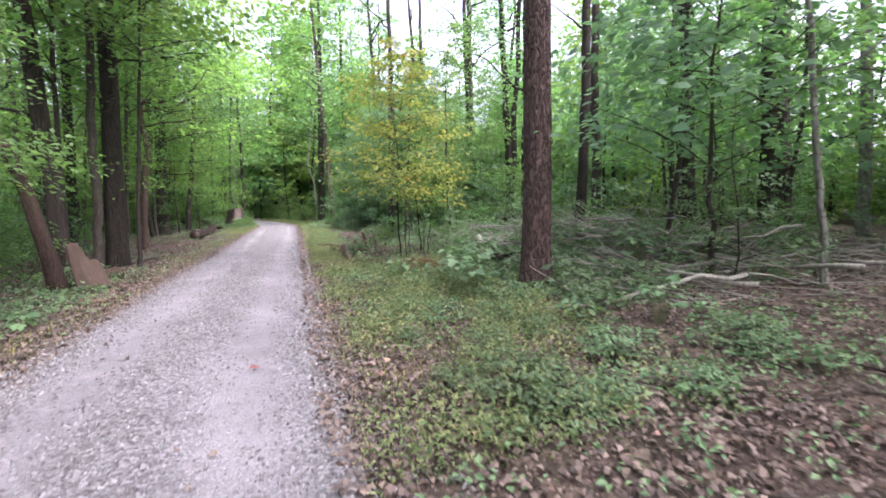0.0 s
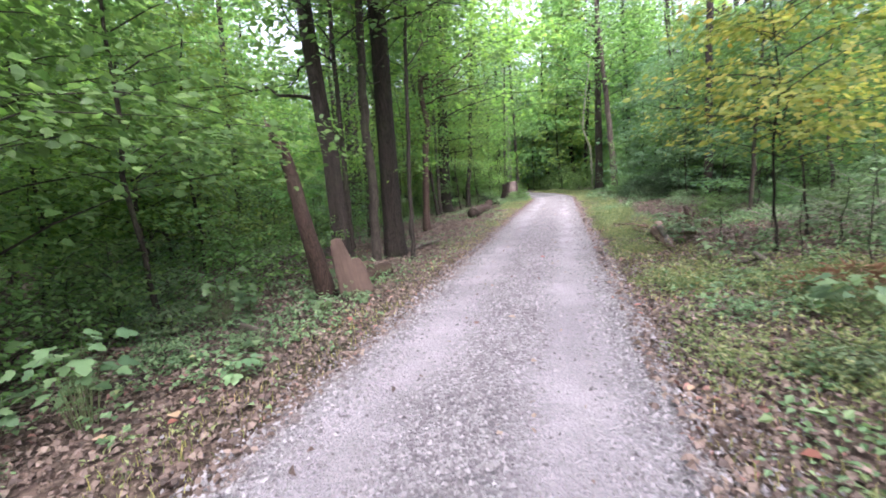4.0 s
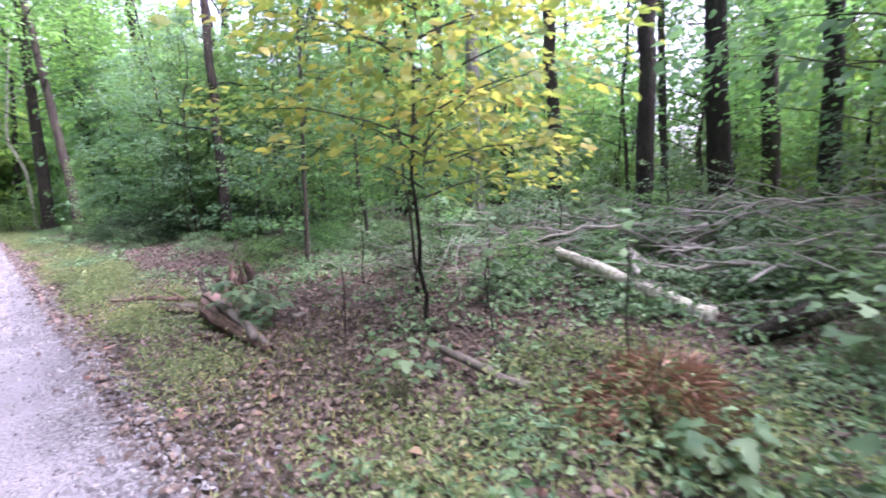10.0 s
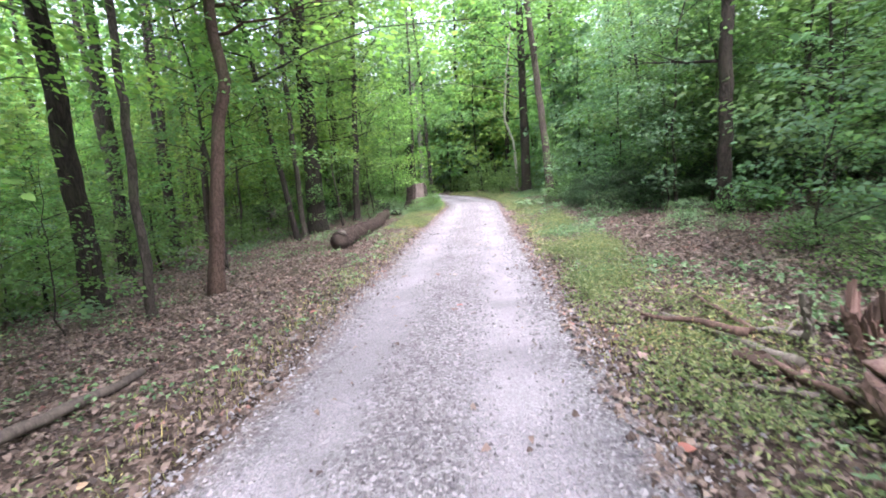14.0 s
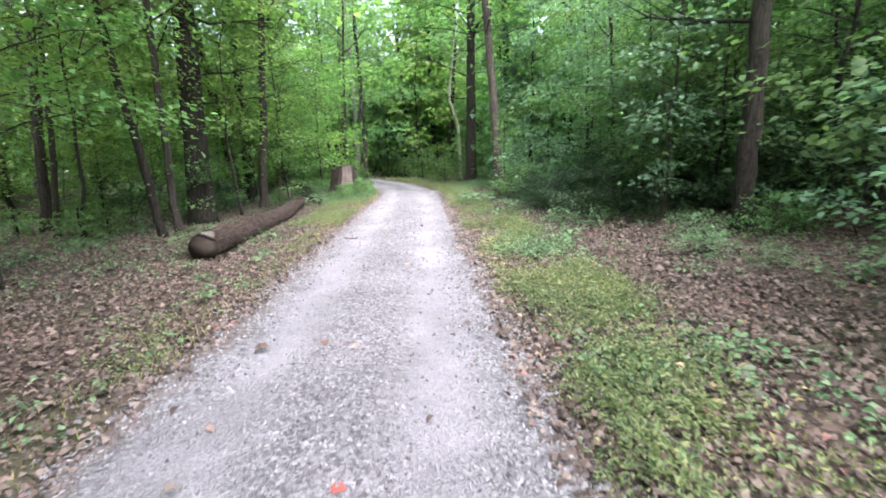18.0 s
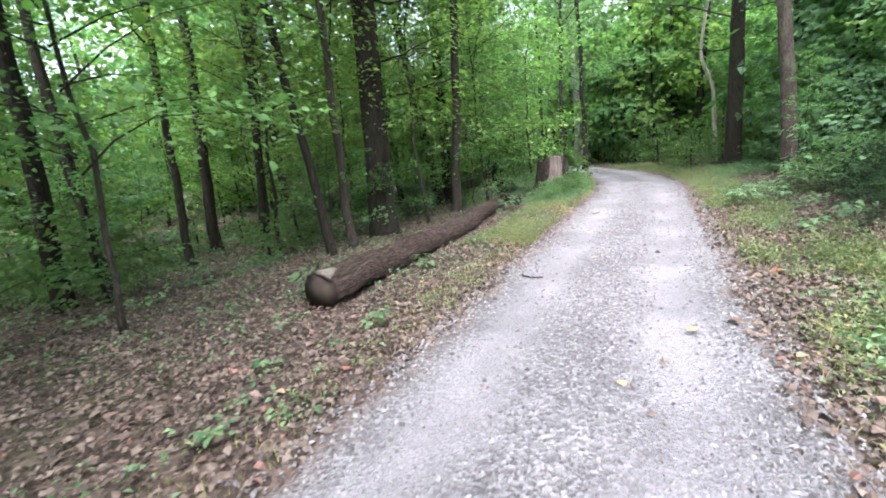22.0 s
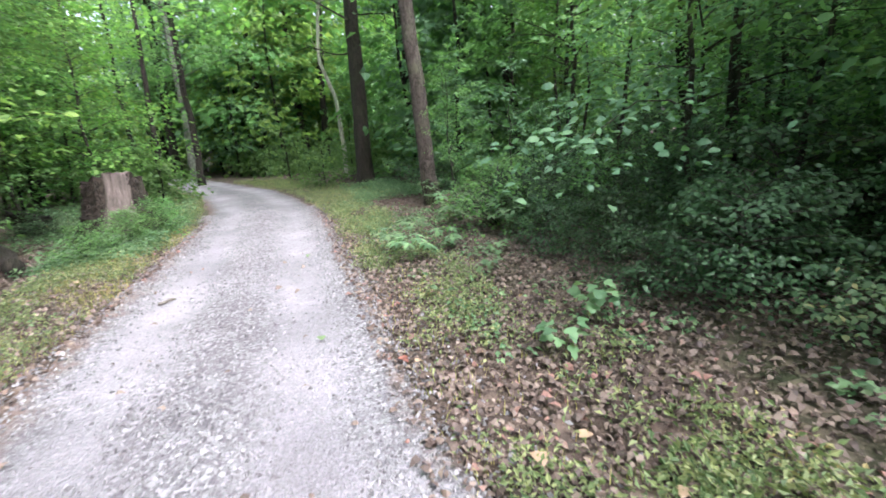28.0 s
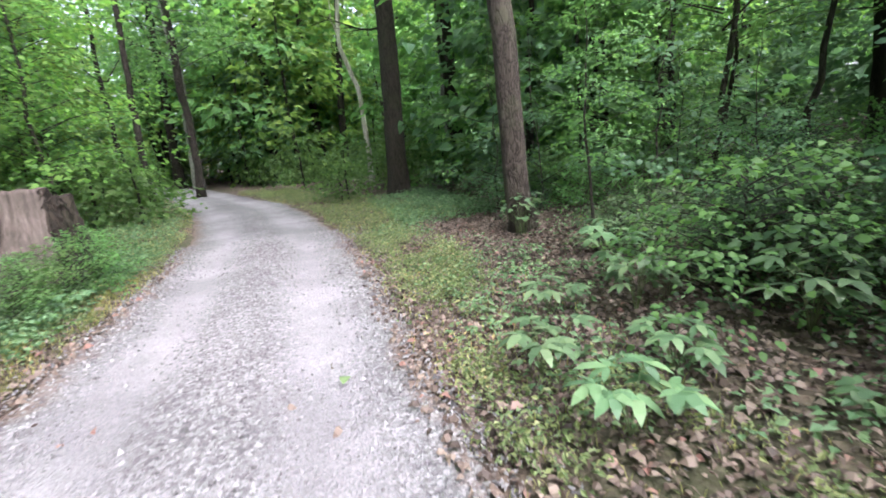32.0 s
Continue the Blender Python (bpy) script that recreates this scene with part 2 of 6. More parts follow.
def gravel_material():
    m = Nodes("gravel_road")
    tc = m.add("ShaderNodeTexCoord")
    across = m.add("ShaderNodeSeparateXYZ", Vector=tc.outputs["UV"]).outputs[0]
    vec = m.coords()
    # two packed wheel tracks with loose stones between them and at the edges
    wob = m.math("MULTIPLY", m.math("SUBTRACT", m.noise(vec, 0.6, 3), 0.5), 0.16)
    pos = m.math("ADD", across, wob)
    track = m.ramp(pos, [(0.0, (0, 0, 0)), (0.10, (0.1, 0.1, 0.1)), (0.22, (1, 1, 1)), (0.31, (1, 1, 1)), (0.42, (0.12, 0.12, 0.12)),
                         (0.57, (0.12, 0.12, 0.12)), (0.68, (1, 1, 1)), (0.78, (1, 1, 1)), (0.90, (0.1, 0.1, 0.1)), (1.0, (0, 0, 0))])
    vor = m.add("ShaderNodeTexVoronoi", Vector=vec, Scale=42.0)
    cell = m.add("ShaderNodeSeparateColor", Color=vor.outputs["Color"]).outputs[0]
    vor2 = m.add("ShaderNodeTexVoronoi", Vector=vec, Scale=95.0)
    cell2 = m.add("ShaderNodeSeparateColor", Color=vor2.outputs["Color"]).outputs[1]
    stones = m.ramp(cell, [(0.0, (0.058, 0.057, 0.060)), (0.35, (0.114, 0.112, 0.117)), (0.7, (0.172, 0.168, 0.175)), (1.0, (0.275, 0.270, 0.281))])
    grit = m.ramp(cell2, [(0.0, (0.160, 0.155, 0.164)), (0.5, (0.228, 0.221, 0.234)), (1.0, (0.299, 0.292, 0.306))])
    packed = m.mix(m.math("MULTIPLY", m.noise(vec, 5, 5), 0.8), grit, (0.248, 0.240, 0.256))
    col = m.mix(m.mix(m.math("MULTIPLY", m.noise(vec, 6, 4), 0.5), track, (0.5, 0.5, 0.5)), stones, packed)
    damp = m.ramp(m.noise(vec, 0.9, 4), [(0.40, (0.72, 0.72, 0.72)), (0.62, (1, 1, 1))])
    col = m.mix(1.0, col, damp, "MULTIPLY")
    edge = m.ramp(m.math("ADD", across, m.math("MULTIPLY", m.math("SUBTRACT", m.noise(vec, 4, 5), 0.5), 0.22)),
                  [(0.03, (1, 1, 1)), (0.13, (0, 0, 0)), (0.91, (0, 0, 0)), (0.99, (1, 1, 1))])
    col = m.mix(edge, col, (0.12, 0.088, 0.072))
    h = m.math("ADD", m.math("MULTIPLY", vor.outputs["Distance"], 1.0), m.math("MULTIPLY", vor2.outputs["Distance"], 0.6))
    return m.surface(m.principled(col, 0.9, m.bump(h, 1.0, 0.02), 0.25))


def stone_material():
    m = Nodes("gravel_stone")
    geo = m.add("ShaderNodeNewGeometry")
    col = m.ramp(geo.outputs["Random Per Island"], [(0.0, (0.060, 0.060, 0.062)), (0.3, (0.130, 0.129, 0.133)), (0.7, (0.185, 0.182, 0.189)), (1.0, (0.265, 0.261, 0.270))])
    col = m.mix(m.math("MULTIPLY", m.noise(m.coords(), 60, 4), 0.35), col, (0.103, 0.089, 0.094))
    return m.surface(m.principled(col, 0.85, None, 0.3))


STALK = leaf_material("stalk", (0.06, 0.09, 0.035), (0.09, 0.12, 0.05), (0.13, 0.15, 0.07), through_light=0.1)
FLOOR, GRAVEL, STONE = ground_material(), gravel_material(), stone_material()


# ---------------------------------------------------------------- mesh tools
def mesh_from(name, verts, faces, mat, smooth=True):
    """A mesh from an (n, 3) array of places and an (m, k) array of corners, or a list of both."""
    me = bpy.data.meshes.new(name)
    verts = np.asarray(verts, dtype=np.float32)
    groups = faces if isinstance(faces, list) else [faces]
    groups = [np.asarray(f, dtype=np.int32) for f in groups if len(f)]
    me.vertices.add(len(verts))
    me.vertices.foreach_set("co", verts.ravel())
    loops = np.concatenate([f.ravel() for f in groups])
    sizes = np.concatenate([np.full(len(f), f.shape[1], dtype=np.int32) for f in groups])
    me.loops.add(len(loops))
    me.loops.foreach_set("vertex_index", loops)
    me.polygons.add(len(sizes))
    me.polygons.foreach_set("loop_start", np.concatenate([[0], np.cumsum(sizes)[:-1]]).astype(np.int32))
    me.polygons.foreach_set("loop_total", sizes)
    me.polygons.foreach_set("use_smooth", np.full(len(sizes), smooth))
    me.update(calc_edges=True)
    me.materials.append(mat)
    return me


class Geo:
    """Gathers pieces of one mesh."""

    def __init__(self):
        self.v, self.q, self.t, self.n = [], [], [], 0

    def add(self, v, quads=(), tris=()):
        v = np.asarray(v, dtype=float).reshape(-1, 3)
        if len(quads):
            self.q.append(np.asarray(quads) + self.n)
        if len(tris):
            self.t.append(np.asarray(tris) + self.n)
        self.v.append(v)
        self.n += len(v)
        return self

    def mesh(self, name, mat, smooth=True):
        faces = ([np.concatenate(self.q)] if self.q else []) + ([np.concatenate(self.t)] if self.t else [])
        return mesh_from(name, np.concatenate(self.v), faces, mat, smooth)


LOOSE = ("crown", "foliage", "limb", "stalk", "splinters")


def part(name, mesh, parent, label=""):
    ob = new(name, mesh)
    ob.parent = parent
    return tagged(ob, label, kind="stuff" if name in LOOSE else "")


def thing(name, x, y, z, label, category, group="", turn=0.0, scale=1.0, kind=""):
    ob = new(name)
    ob.empty_display_size = 0.1
    ob.location, ob.rotation_euler, ob.scale = (x, y, z), (0, 0, turn), (scale,) * 3
    return tagged(ob, label, category, group, kind)


def unit(v):
    return v / np.maximum(np.linalg.norm(v, axis=-1, keepdims=True), 1e-9)


def tube(line, radii, seg=8, rough=0.0, rng=RNG, caps=True, lobes=0, ridges=0.0):
    """A tapered tube along a line of places, with ridges of bark that drift along it. Returns places, quads, tris."""
    line, radii = np.asarray(line, float), np.asarray(radii, float)
    n = len(line)
    way = unit(np.gradient(line, axis=0))
    ref = np.array([1.0, 0, 0]) if abs(way[0][0]) < 0.8 else np.array([0, 1.0, 0])
    side = unit(np.cross(way, ref))
    up = np.cross(way, side)
    a = np.linspace(0, 2 * math.pi, seg, endpoint=False)
    wave = 1 + rough * rng.standard_normal((n, seg)) * 0.5
    if lobes:
        ph = rng.uniform(0, 6.28)
        wave = wave * (1 + rough * 1.2 * np.sin(lobes * a + ph)[None] * np.linspace(1, 0.2, n)[:, None])
    if ridges:
        at = np.linspace(0, n // 5 + 1, n)
        field = rng.standard_normal((n // 5 + 3, seg))
        lo = at.astype(int)
        wave = wave + ridges * (field[lo] * (1 - at + lo)[:, None] + field[lo + 1] * (at - lo)[:, None])
    r = radii[:, None] * wave
    v = line[:, None] + side[:, None] * (np.cos(a)[None] * r)[..., None] + up[:, None] * (np.sin(a)[None] * r)[..., None]
    i, j = np.meshgrid(np.arange(n - 1), np.arange(seg), indexing="ij")
    k = (j + 1) % seg
    quads = np.stack([i * seg + j, i * seg + k, (i + 1) * seg + k, (i + 1) * seg + j], -1).reshape(-1, 4)
    v, tris = v.reshape(-1, 3), []
    if caps:
        v = np.concatenate([v, line[:1], line[-1:]])
        for j in range(seg):
            tris.append((n * seg, (j + 1) % seg, j))
            tris.append((n * seg + 1, (n - 1) * seg + j, (n - 1) * seg + (j + 1) % seg))
    return v, quads, tris


def lobed_leaves(pos, way, normal, length, width=0.7, curl=0.2):
    """Curled six-cornered blades for leaves seen close by."""
    way, normal = unit(way), unit(normal)
    side = unit(np.cross(way, normal))
    normal = np.cross(side, way)
    ln = np.broadcast_to(length, (len(pos),))[:, None]
    def at(u, w, h):
        return pos + way * ln * u + side * ln * width * w + normal * ln * curl * h
    v = np.stack([at(0, 0, 0), at(0.28, 0.42, 0.6), at(0.68, 0.36, 0.5), at(1.0, 0, -0.5), at(0.66, -0.38, 0.45), at(0.3, -0.44, 0.7)], 1).reshape(-1, 3)
    b = np.arange(len(pos))[:, None] * 6
    tris = np.concatenate([b + [0, 1, 5], b + [1, 2, 4], b + [1, 4, 5], b + [2, 3, 4]], 1).reshape(-1, 3)
    return v, tris


def leaves(pos, way, normal, length, width=0.55, fold=0.18, rng=RNG):
    """Folded four-cornered leaf blades: stalk end, left, tip, right."""
    way, normal = unit(way), unit(normal)
    side = unit(np.cross(way, normal))
    normal = np.cross(side, way)
    length = np.broadcast_to(length, (len(pos),))[:, None]
    mid = pos + way * length * 0.45 + normal * length * fold * 0.5
    v = np.stack([pos, mid + side * length * width * 0.5 + normal * length * fold * 0.4, pos + way * length - normal * length * fold * 0.6,
                  mid - side * length * width * 0.5 + normal * length * fold * 0.4], 1).reshape(-1, 3)
    b = np.arange(len(pos))[:, None] * 4
    tris = np.concatenate([b + [0, 3, 2], b + [0, 2, 1]], 1).reshape(-1, 3)
    return v, tris


def smooth_noise(x, y, seed=0):
    """Gentle relief of about one unit, for arrays."""
    s = seed * 1.7
    return (np.sin(x * 0.9 + 1.3 * np.sin(y * 0.63 + s) + s) * np.cos(y * 0.8 + 1.1 * np.sin(x * 0.47 - s)) * 0.6
            + np.sin(x * 2.3 + 1.7 * np.sin(y * 1.9 + s)) * np.cos(y * 2.7 - s + np.sin(x * 1.7)) * 0.3
            + np.sin(x * 6.1 + s + np.sin(y * 5.3)) * np.cos(y * 5.7 + np.sin(x * 4.9 + s)) * 0.15)


# ---------------------------------------------------------------- the road and the ground
ROAD_Y = np.array([-400, -60, 28, 31, 33.5, 36, 38.5, 40.5, 42.5, 45, 48, 52, 56, 62, 75, 110, 400], float)
ROAD_X = np.array([-2.08, -2.08, -2.0, -2.02, -2.17, -2.5, -2.98, -3.6, -4.35, -5.25, -6.35, -8.0, -10.2, -15, -28, -65, -370], float)
HALF = 1.36


def road_x(y):
    return np.interp(y, ROAD_Y, ROAD_X)


def ground_z(x, y):
    """Height of the forest floor."""
    x, y = np.asarray(x, float), np.asarray(y, float)
    off = np.abs(x - road_x(y)) - HALF
    away = np.clip(off / 1.5, 0, 1)
    z = 0.05 * away * smooth_noise(x, y, 1) + 0.012 * away * smooth_noise(x * 4, y * 4, 2)
    left = np.clip(-4.8 - x, 0, 14)
    z = z - 0.05 * left * np.clip((40 - y) / 20, 0, 1)
    z = z + 0.085 * np.clip(x + 0.4, 0, 9) * np.clip((70 - y) / 20, 0, 1) + 0.03 * np.clip(x - 8.6, 0, 20)
    return z - 0.02 + 0.045 * np.clip((off + 0.1) / 0.3, 0, 1) * np.clip(1 - off / 1.6, 0, 1)


def axis(parts):
    return np.unique(np.round(np.concatenate([np.arange(a, b, s) for a, b, s in parts]), 3))


GX = axis([(-900, -120, 60), (-120, -40, 10), (-40, -14, 1.0), (-14, 13, 0.27), (13, 40, 1.0), (40, 120, 10), (120, 901, 60)])
GY = axis([(-900, -120, 60), (-120, -20, 10), (-20, -2, 1.0), (-2, 42, 0.27), (42, 70, 1.0), (70, 120, 10), (120, 901, 60)])


def build_ground():
    x, y = np.meshgrid(GX, GY)
    n, m = x.shape
    i, j = np.meshgrid(np.arange(n - 1), np.arange(m - 1), indexing="ij")
    q = np.stack([i * m + j, i * m + j + 1, (i + 1) * m + j + 1, (i + 1) * m + j], -1).reshape(-1, 4)
    me = mesh_from("ground", np.stack([x, y, ground_z(x, y)], -1).reshape(-1, 3), q, FLOOR)
    return tagged(new("ground", me), "leaf-strewn brown forest floor with green patches", "ground", kind="structure")


def build_road():
    ys = axis([(-60, -2, 1.0), (-2, 46, 0.12), (46, 72, 0.5)])
    u = np.linspace(0, 1, 33)
    y, f = np.meshgrid(ys, u, indexing="ij")
    cx = road_x(y)
    slope = np.gradient(road_x(ys), ys)[:, None]
    along = np.sqrt(1 + slope ** 2)
    ragged = (0.12 * smooth_noise(y * 1.3 + 7, np.sign(f - 0.5), 3) + 0.10 * smooth_noise(y * 4.3, np.sign(f - 0.5) * 2, 5)) * np.abs(f - 0.5) * 2
    x = cx + ((f - 0.5) * 2 * HALF * along) + ragged
    crown = 0.035 * np.exp(-((f - 0.5) / 0.13) ** 2) - 0.012 * np.exp(-((f - 0.26) / 0.08) ** 2) - 0.012 * np.exp(-((f - 0.73) / 0.08) ** 2)
    z = 0.012 + crown + 0.006 * smooth_noise(x * 3, y * 3, 5) - 0.05 * np.clip((np.abs(f - 0.5) - 0.44) / 0.06, 0, 1)
    n, m = x.shape
    i, j = np.meshgrid(np.arange(n - 1), np.arange(m - 1), indexing="ij")
    q = np.stack([i * m + j, i * m + j + 1, (i + 1) * m + j + 1, (i + 1) * m + j], -1).reshape(-1, 4)
    me = mesh_from("road", np.stack([x, y, z], -1).reshape(-1, 3), q, GRAVEL)
    uv = me.uv_layers.new(name="across")
    loops = np.empty(len(me.loops), dtype=np.int32)
    me.loops.foreach_get("vertex_index", loops)
    uv.data.foreach_set("uv", np.stack([f.ravel()[loops], (y.ravel() * 0.1)[loops]], -1).astype(np.float32).ravel())
    return tagged(new("road", me), "pale grey gravel lane with two packed wheel tracks", "road", kind="structure")


build_ground()
build_road()


def build_stones():
    """Loose stones, thick in the middle strip and at the edges, thin in the wheel tracks."""
    rng = np.random.default_rng(11)
    n = 150000
    y = 1.2 + 33 * rng.random(n) ** 1.15
    f = rng.random(n)
    dens = 1 - 0.92 * np.exp(-((f - 0.26) / 0.10) ** 2) - 0.92 * np.exp(-((f - 0.73) / 0.10) ** 2)
    dens *= 0.65 + 0.35 * smooth_noise(f * 9, y * 2, 8)
    ok = rng.random(n) < dens
    y, f = y[ok], f[ok]
    n = len(y)
    x = road_x(y) + (f - 0.5) * 2 * HALF
    stray = rng.random(n) < 0.12
    out = HALF + np.abs(rng.normal(0, 0.22, n)) * np.where(rng.random(n) < 0.7, 1.0, 2.2)
    right = rng.random(n) < 0.72
    x = np.where(stray, road_x(y) + np.where(right, out, -out * 0.5 - HALF * 0.5), x)
    f = np.where(stray, np.where(right, 1.0, 0.0), f)
    size = 0.0100 * np.exp(np.clip(rng.normal(0, 0.34, n), -1, 0.5))
    base = np.array([(1, 0, -0.4), (0, 1, -0.4), (-1, 0, -0.4), (0, -1, -0.4), (0, 0, 0.9)], float)
    v = base[None] * (1 + 0.35 * rng.standard_normal((n, 5, 1)) * 0.6) + 0.25 * rng.standard_normal((n, 5, 3))
    v = v * size[:, None, None] * np.stack([rng.uniform(0.8, 1.7, n), rng.uniform(0.8, 1.3, n), rng.uniform(0.7, 1.2, n)], -1)[:, None]
    a = rng.uniform(0, 6.28, n)
    c, s = np.cos(a)[:, None], np.sin(a)[:, None]
    w = np.stack([v[..., 0] * c - v[..., 1] * s, v[..., 0] * s + v[..., 1] * c, v[..., 2]], -1)
    crown = 0.035 * np.exp(-((f - 0.5) / 0.13) ** 2) - 0.012 * np.exp(-((f - 0.26) / 0.08) ** 2) - 0.012 * np.exp(-((f - 0.73) / 0.08) ** 2)
    w += np.stack([x, y, np.where(stray, ground_z(x, y) + 0.004, 0.014 + crown) + size * 0.2], -1)[:, None]
    t = np.array([(0, 1, 4), (1, 2, 4), (2, 3, 4), (3, 0, 4)])
    tris = (np.arange(n)[:, None, None] * 5 + t[None]).reshape(-1, 3)
    tagged(new("gravel", mesh_from("gravel", w.reshape(-1, 3), tris, STONE, False)), "loose pale grey crushed stones on the lane", "gravel", kind="stuff")


build_stones()


# ---------------------------------------------------------------- trees
def trunk_line(height, lean, bend, rng, n=26, kink=None):
    h = np.linspace(0, 1, n) ** 1.25 * height
    wob = np.cumsum(rng.normal(0, 1, (n, 2)), 0) * bend * height / n
    wob -= wob[0]
    line = np.stack([lean[0] * h + wob[:, 0], lean[1] * h + wob[:, 1], h], -1)
    if kink:
        for at, dx, dy in kink:
            line[:, 0] += dx * np.maximum(h - at, 0)
            line[:, 1] += dy * np.maximum(h - at, 0)
    return line


def trunk_radii(line, diam, top=0.35, flare=0.28):
    h = line[:, 2]
    r = 0.5 * diam * (1 - (1 - top) * h / h[-1])
    return r * (1 + flare * np.exp(-h / (0.9 * diam + 0.02)))


def spray_crown(rng, n_spray, base, top, radius, n_leaf, leaf, droop=0.12, profile=1.0, lean=(0, 0)):
    """Branches that carry flat layers of leaves. Returns leaf arrays and a Geo of twigs."""
    twigs, P, W, N, S = Geo(), [], [], [], []
    for i in range(n_spray):
        u = (i + rng.random()) / n_spray
        h = base + (top - base) * u
        a = i * 2.399 + rng.normal(0, 0.4)
        reach = radius * (1 - u) ** (0.5 * profile) * rng.uniform(0.55, 1.1) + 0.25
        way = np.array([math.cos(a), math.sin(a), 0.0])
        rise = rng.uniform(0.05, 0.45)
        s = np.linspace(0, 1, 5)
        root = np.array([lean[0] * h, lean[1] * h, h - 0.25 * reach])
        line = root + way * (s * reach)[:, None] + np.array([0, 0, 1.0]) * (reach * (rise * s - droop * 2.5 * s ** 2) + 0.25 * reach * s)[:, None]
        twigs.add(*tube(line[[0, 1, 2, 4]], np.linspace(0.006 + 0.004 * reach, 0.002, 4), 3, 0, rng, False))
        m = max(3, int(n_leaf * (0.4 + 0.6 * reach / radius)))
        s = rng.random(m) ** 0.6
        p = root + way * (s * reach)[:, None]
        p[:, 2] = root[2] + reach * (rise * s - droop * 2.5 * s ** 2) + 0.25 * reach * s
        side = np.array([-way[1], way[0], 0])
        spread = rng.normal(0, 0.26, m) * reach * (0.35 + 0.8 * s * (1.25 - s))
        p += side * spread[:, None] + way * (rng.normal(0, 0.06, m) * reach)[:, None]
        p[:, 2] += rng.normal(0, 0.06, m) * reach - 0.12 * np.abs(spread)
        d = way * 0.6 + side * np.sign(spread)[:, None] * 0.7 + rng.normal(0, 0.45, (m, 3))
        d[:, 2] = d[:, 2] * 0.5 - 0.25
        nn = np.array([0, 0, 1.0]) + way * 0.5 + rng.normal(0, 0.42, (m, 3))
        P.append(p), W.append(d), N.append(nn), S.append(leaf * rng.uniform(0.6, 1.25, m))
    return np.concatenate(P), np.concatenate(W), np.concatenate(N), np.concatenate(S), twigs


def crown_arrays(seed, width=0.75, **kw):
    rng = np.random.default_rng(seed)
    p, w, n, s, twigs = spray_crown(rng, **kw)
    return leaves(p, w, n, s, width)


def crown_meshes(seed, mat, width=0.72, **kw):
    rng = np.random.default_rng(seed)
    p, w, n, s, twigs = spray_crown(rng, **kw)
    v, t = lobed_leaves(p, w, n, s, width * 0.95, 0.12)
    return mesh_from("crown", v, t, mat, False), twigs.mesh("twigs", BARK_MID)


# kinds of growth, each built once
# kinds 1 and 4 carry the thicket's shade in their leaf colour
UNDER = [crown_meshes(21, GREEN, n_spray=50, base=0.9, top=6.2, radius=2.3, n_leaf=120, leaf=0.115),
         crown_meshes(22, SHADED, n_spray=46, base=0.4, top=5.2, radius=2.0, n_leaf=100, leaf=0.09),
         crown_meshes(23, LIME, n_spray=48, base=1.4, top=7.0, radius=2.6, n_leaf=125, leaf=0.115),
         crown_meshes(24, GREEN, n_spray=48, base=1.8, top=8.0, radius=2.8, n_leaf=125, leaf=0.12),
         crown_meshes(20, SHADED, n_spray=44, base=0.15, top=3.4, radius=1.55, n_leaf=90, leaf=0.075)]
OVER = [crown_meshes(36, LIME, n_spray=34, base=2.7, top=8.2, radius=3.1, n_leaf=200, leaf=0.11, droop=0.16, profile=0.8),
        crown_meshes(37, GREEN, n_spray=34, base=2.6, top=8.0, radius=3.0, n_leaf=200, leaf=0.11, droop=0.16, profile=0.8),
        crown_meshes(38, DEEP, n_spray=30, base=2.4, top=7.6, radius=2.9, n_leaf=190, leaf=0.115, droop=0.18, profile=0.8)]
FAR = [crown_arrays(28, n_spray=40, base=0.6, top=6.4, radius=2.4, n_leaf=32, leaf=0.27),
       crown_arrays(29, n_spray=40, base=0.4, top=5.6, radius=2.3, n_leaf=32, leaf=0.27),
       crown_arrays(30, n_spray=40, base=0.9, top=7.0, radius=2.6, n_leaf=32, leaf=0.27)]
FAR_HIGH = [crown_arrays(34, n_spray=64, base=2.6, top=18, radius=4.4, n_leaf=38, leaf=0.38),
            crown_arrays(35, n_spray=64, base=3.4, top=19, radius=4.2, n_leaf=38, leaf=0.38)]
SLIM = [crown_meshes(25, GREEN, n_spray=32, base=2.5, top=6.8, radius=1.5, n_leaf=80, leaf=0.095),
        crown_meshes(26, LIME, n_spray=36, base=2.7, top=7.0, radius=1.8, n_leaf=110, leaf=0.095),
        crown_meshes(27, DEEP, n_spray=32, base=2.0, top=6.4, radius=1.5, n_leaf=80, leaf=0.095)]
HIGH = [crown_meshes(31, GREEN, n_spray=58, base=5.0, top=17.5, radius=4.2, n_leaf=125, leaf=0.17),
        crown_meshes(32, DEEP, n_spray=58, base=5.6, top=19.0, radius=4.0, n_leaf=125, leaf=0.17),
        crown_meshes(33, LIME, n_spray=58, base=4.4, top=16.0, radius=4.4, n_leaf=125, leaf=0.17)]
SHRUB = [crown_meshes(41, GREEN, n_spray=34, base=0.15, top=1.5, radius=0.9, n_leaf=32, leaf=0.075, droop=0.05),
         crown_meshes(42, DEEP, n_spray=38, base=0.1, top=1.1, radius=1.0, n_leaf=32, leaf=0.075, droop=0.08),
         crown_meshes(43, HERB, n_spray=28, base=0.1, top=0.7, radius=0.7, n_leaf=34, leaf=0.075, droop=0.1)]
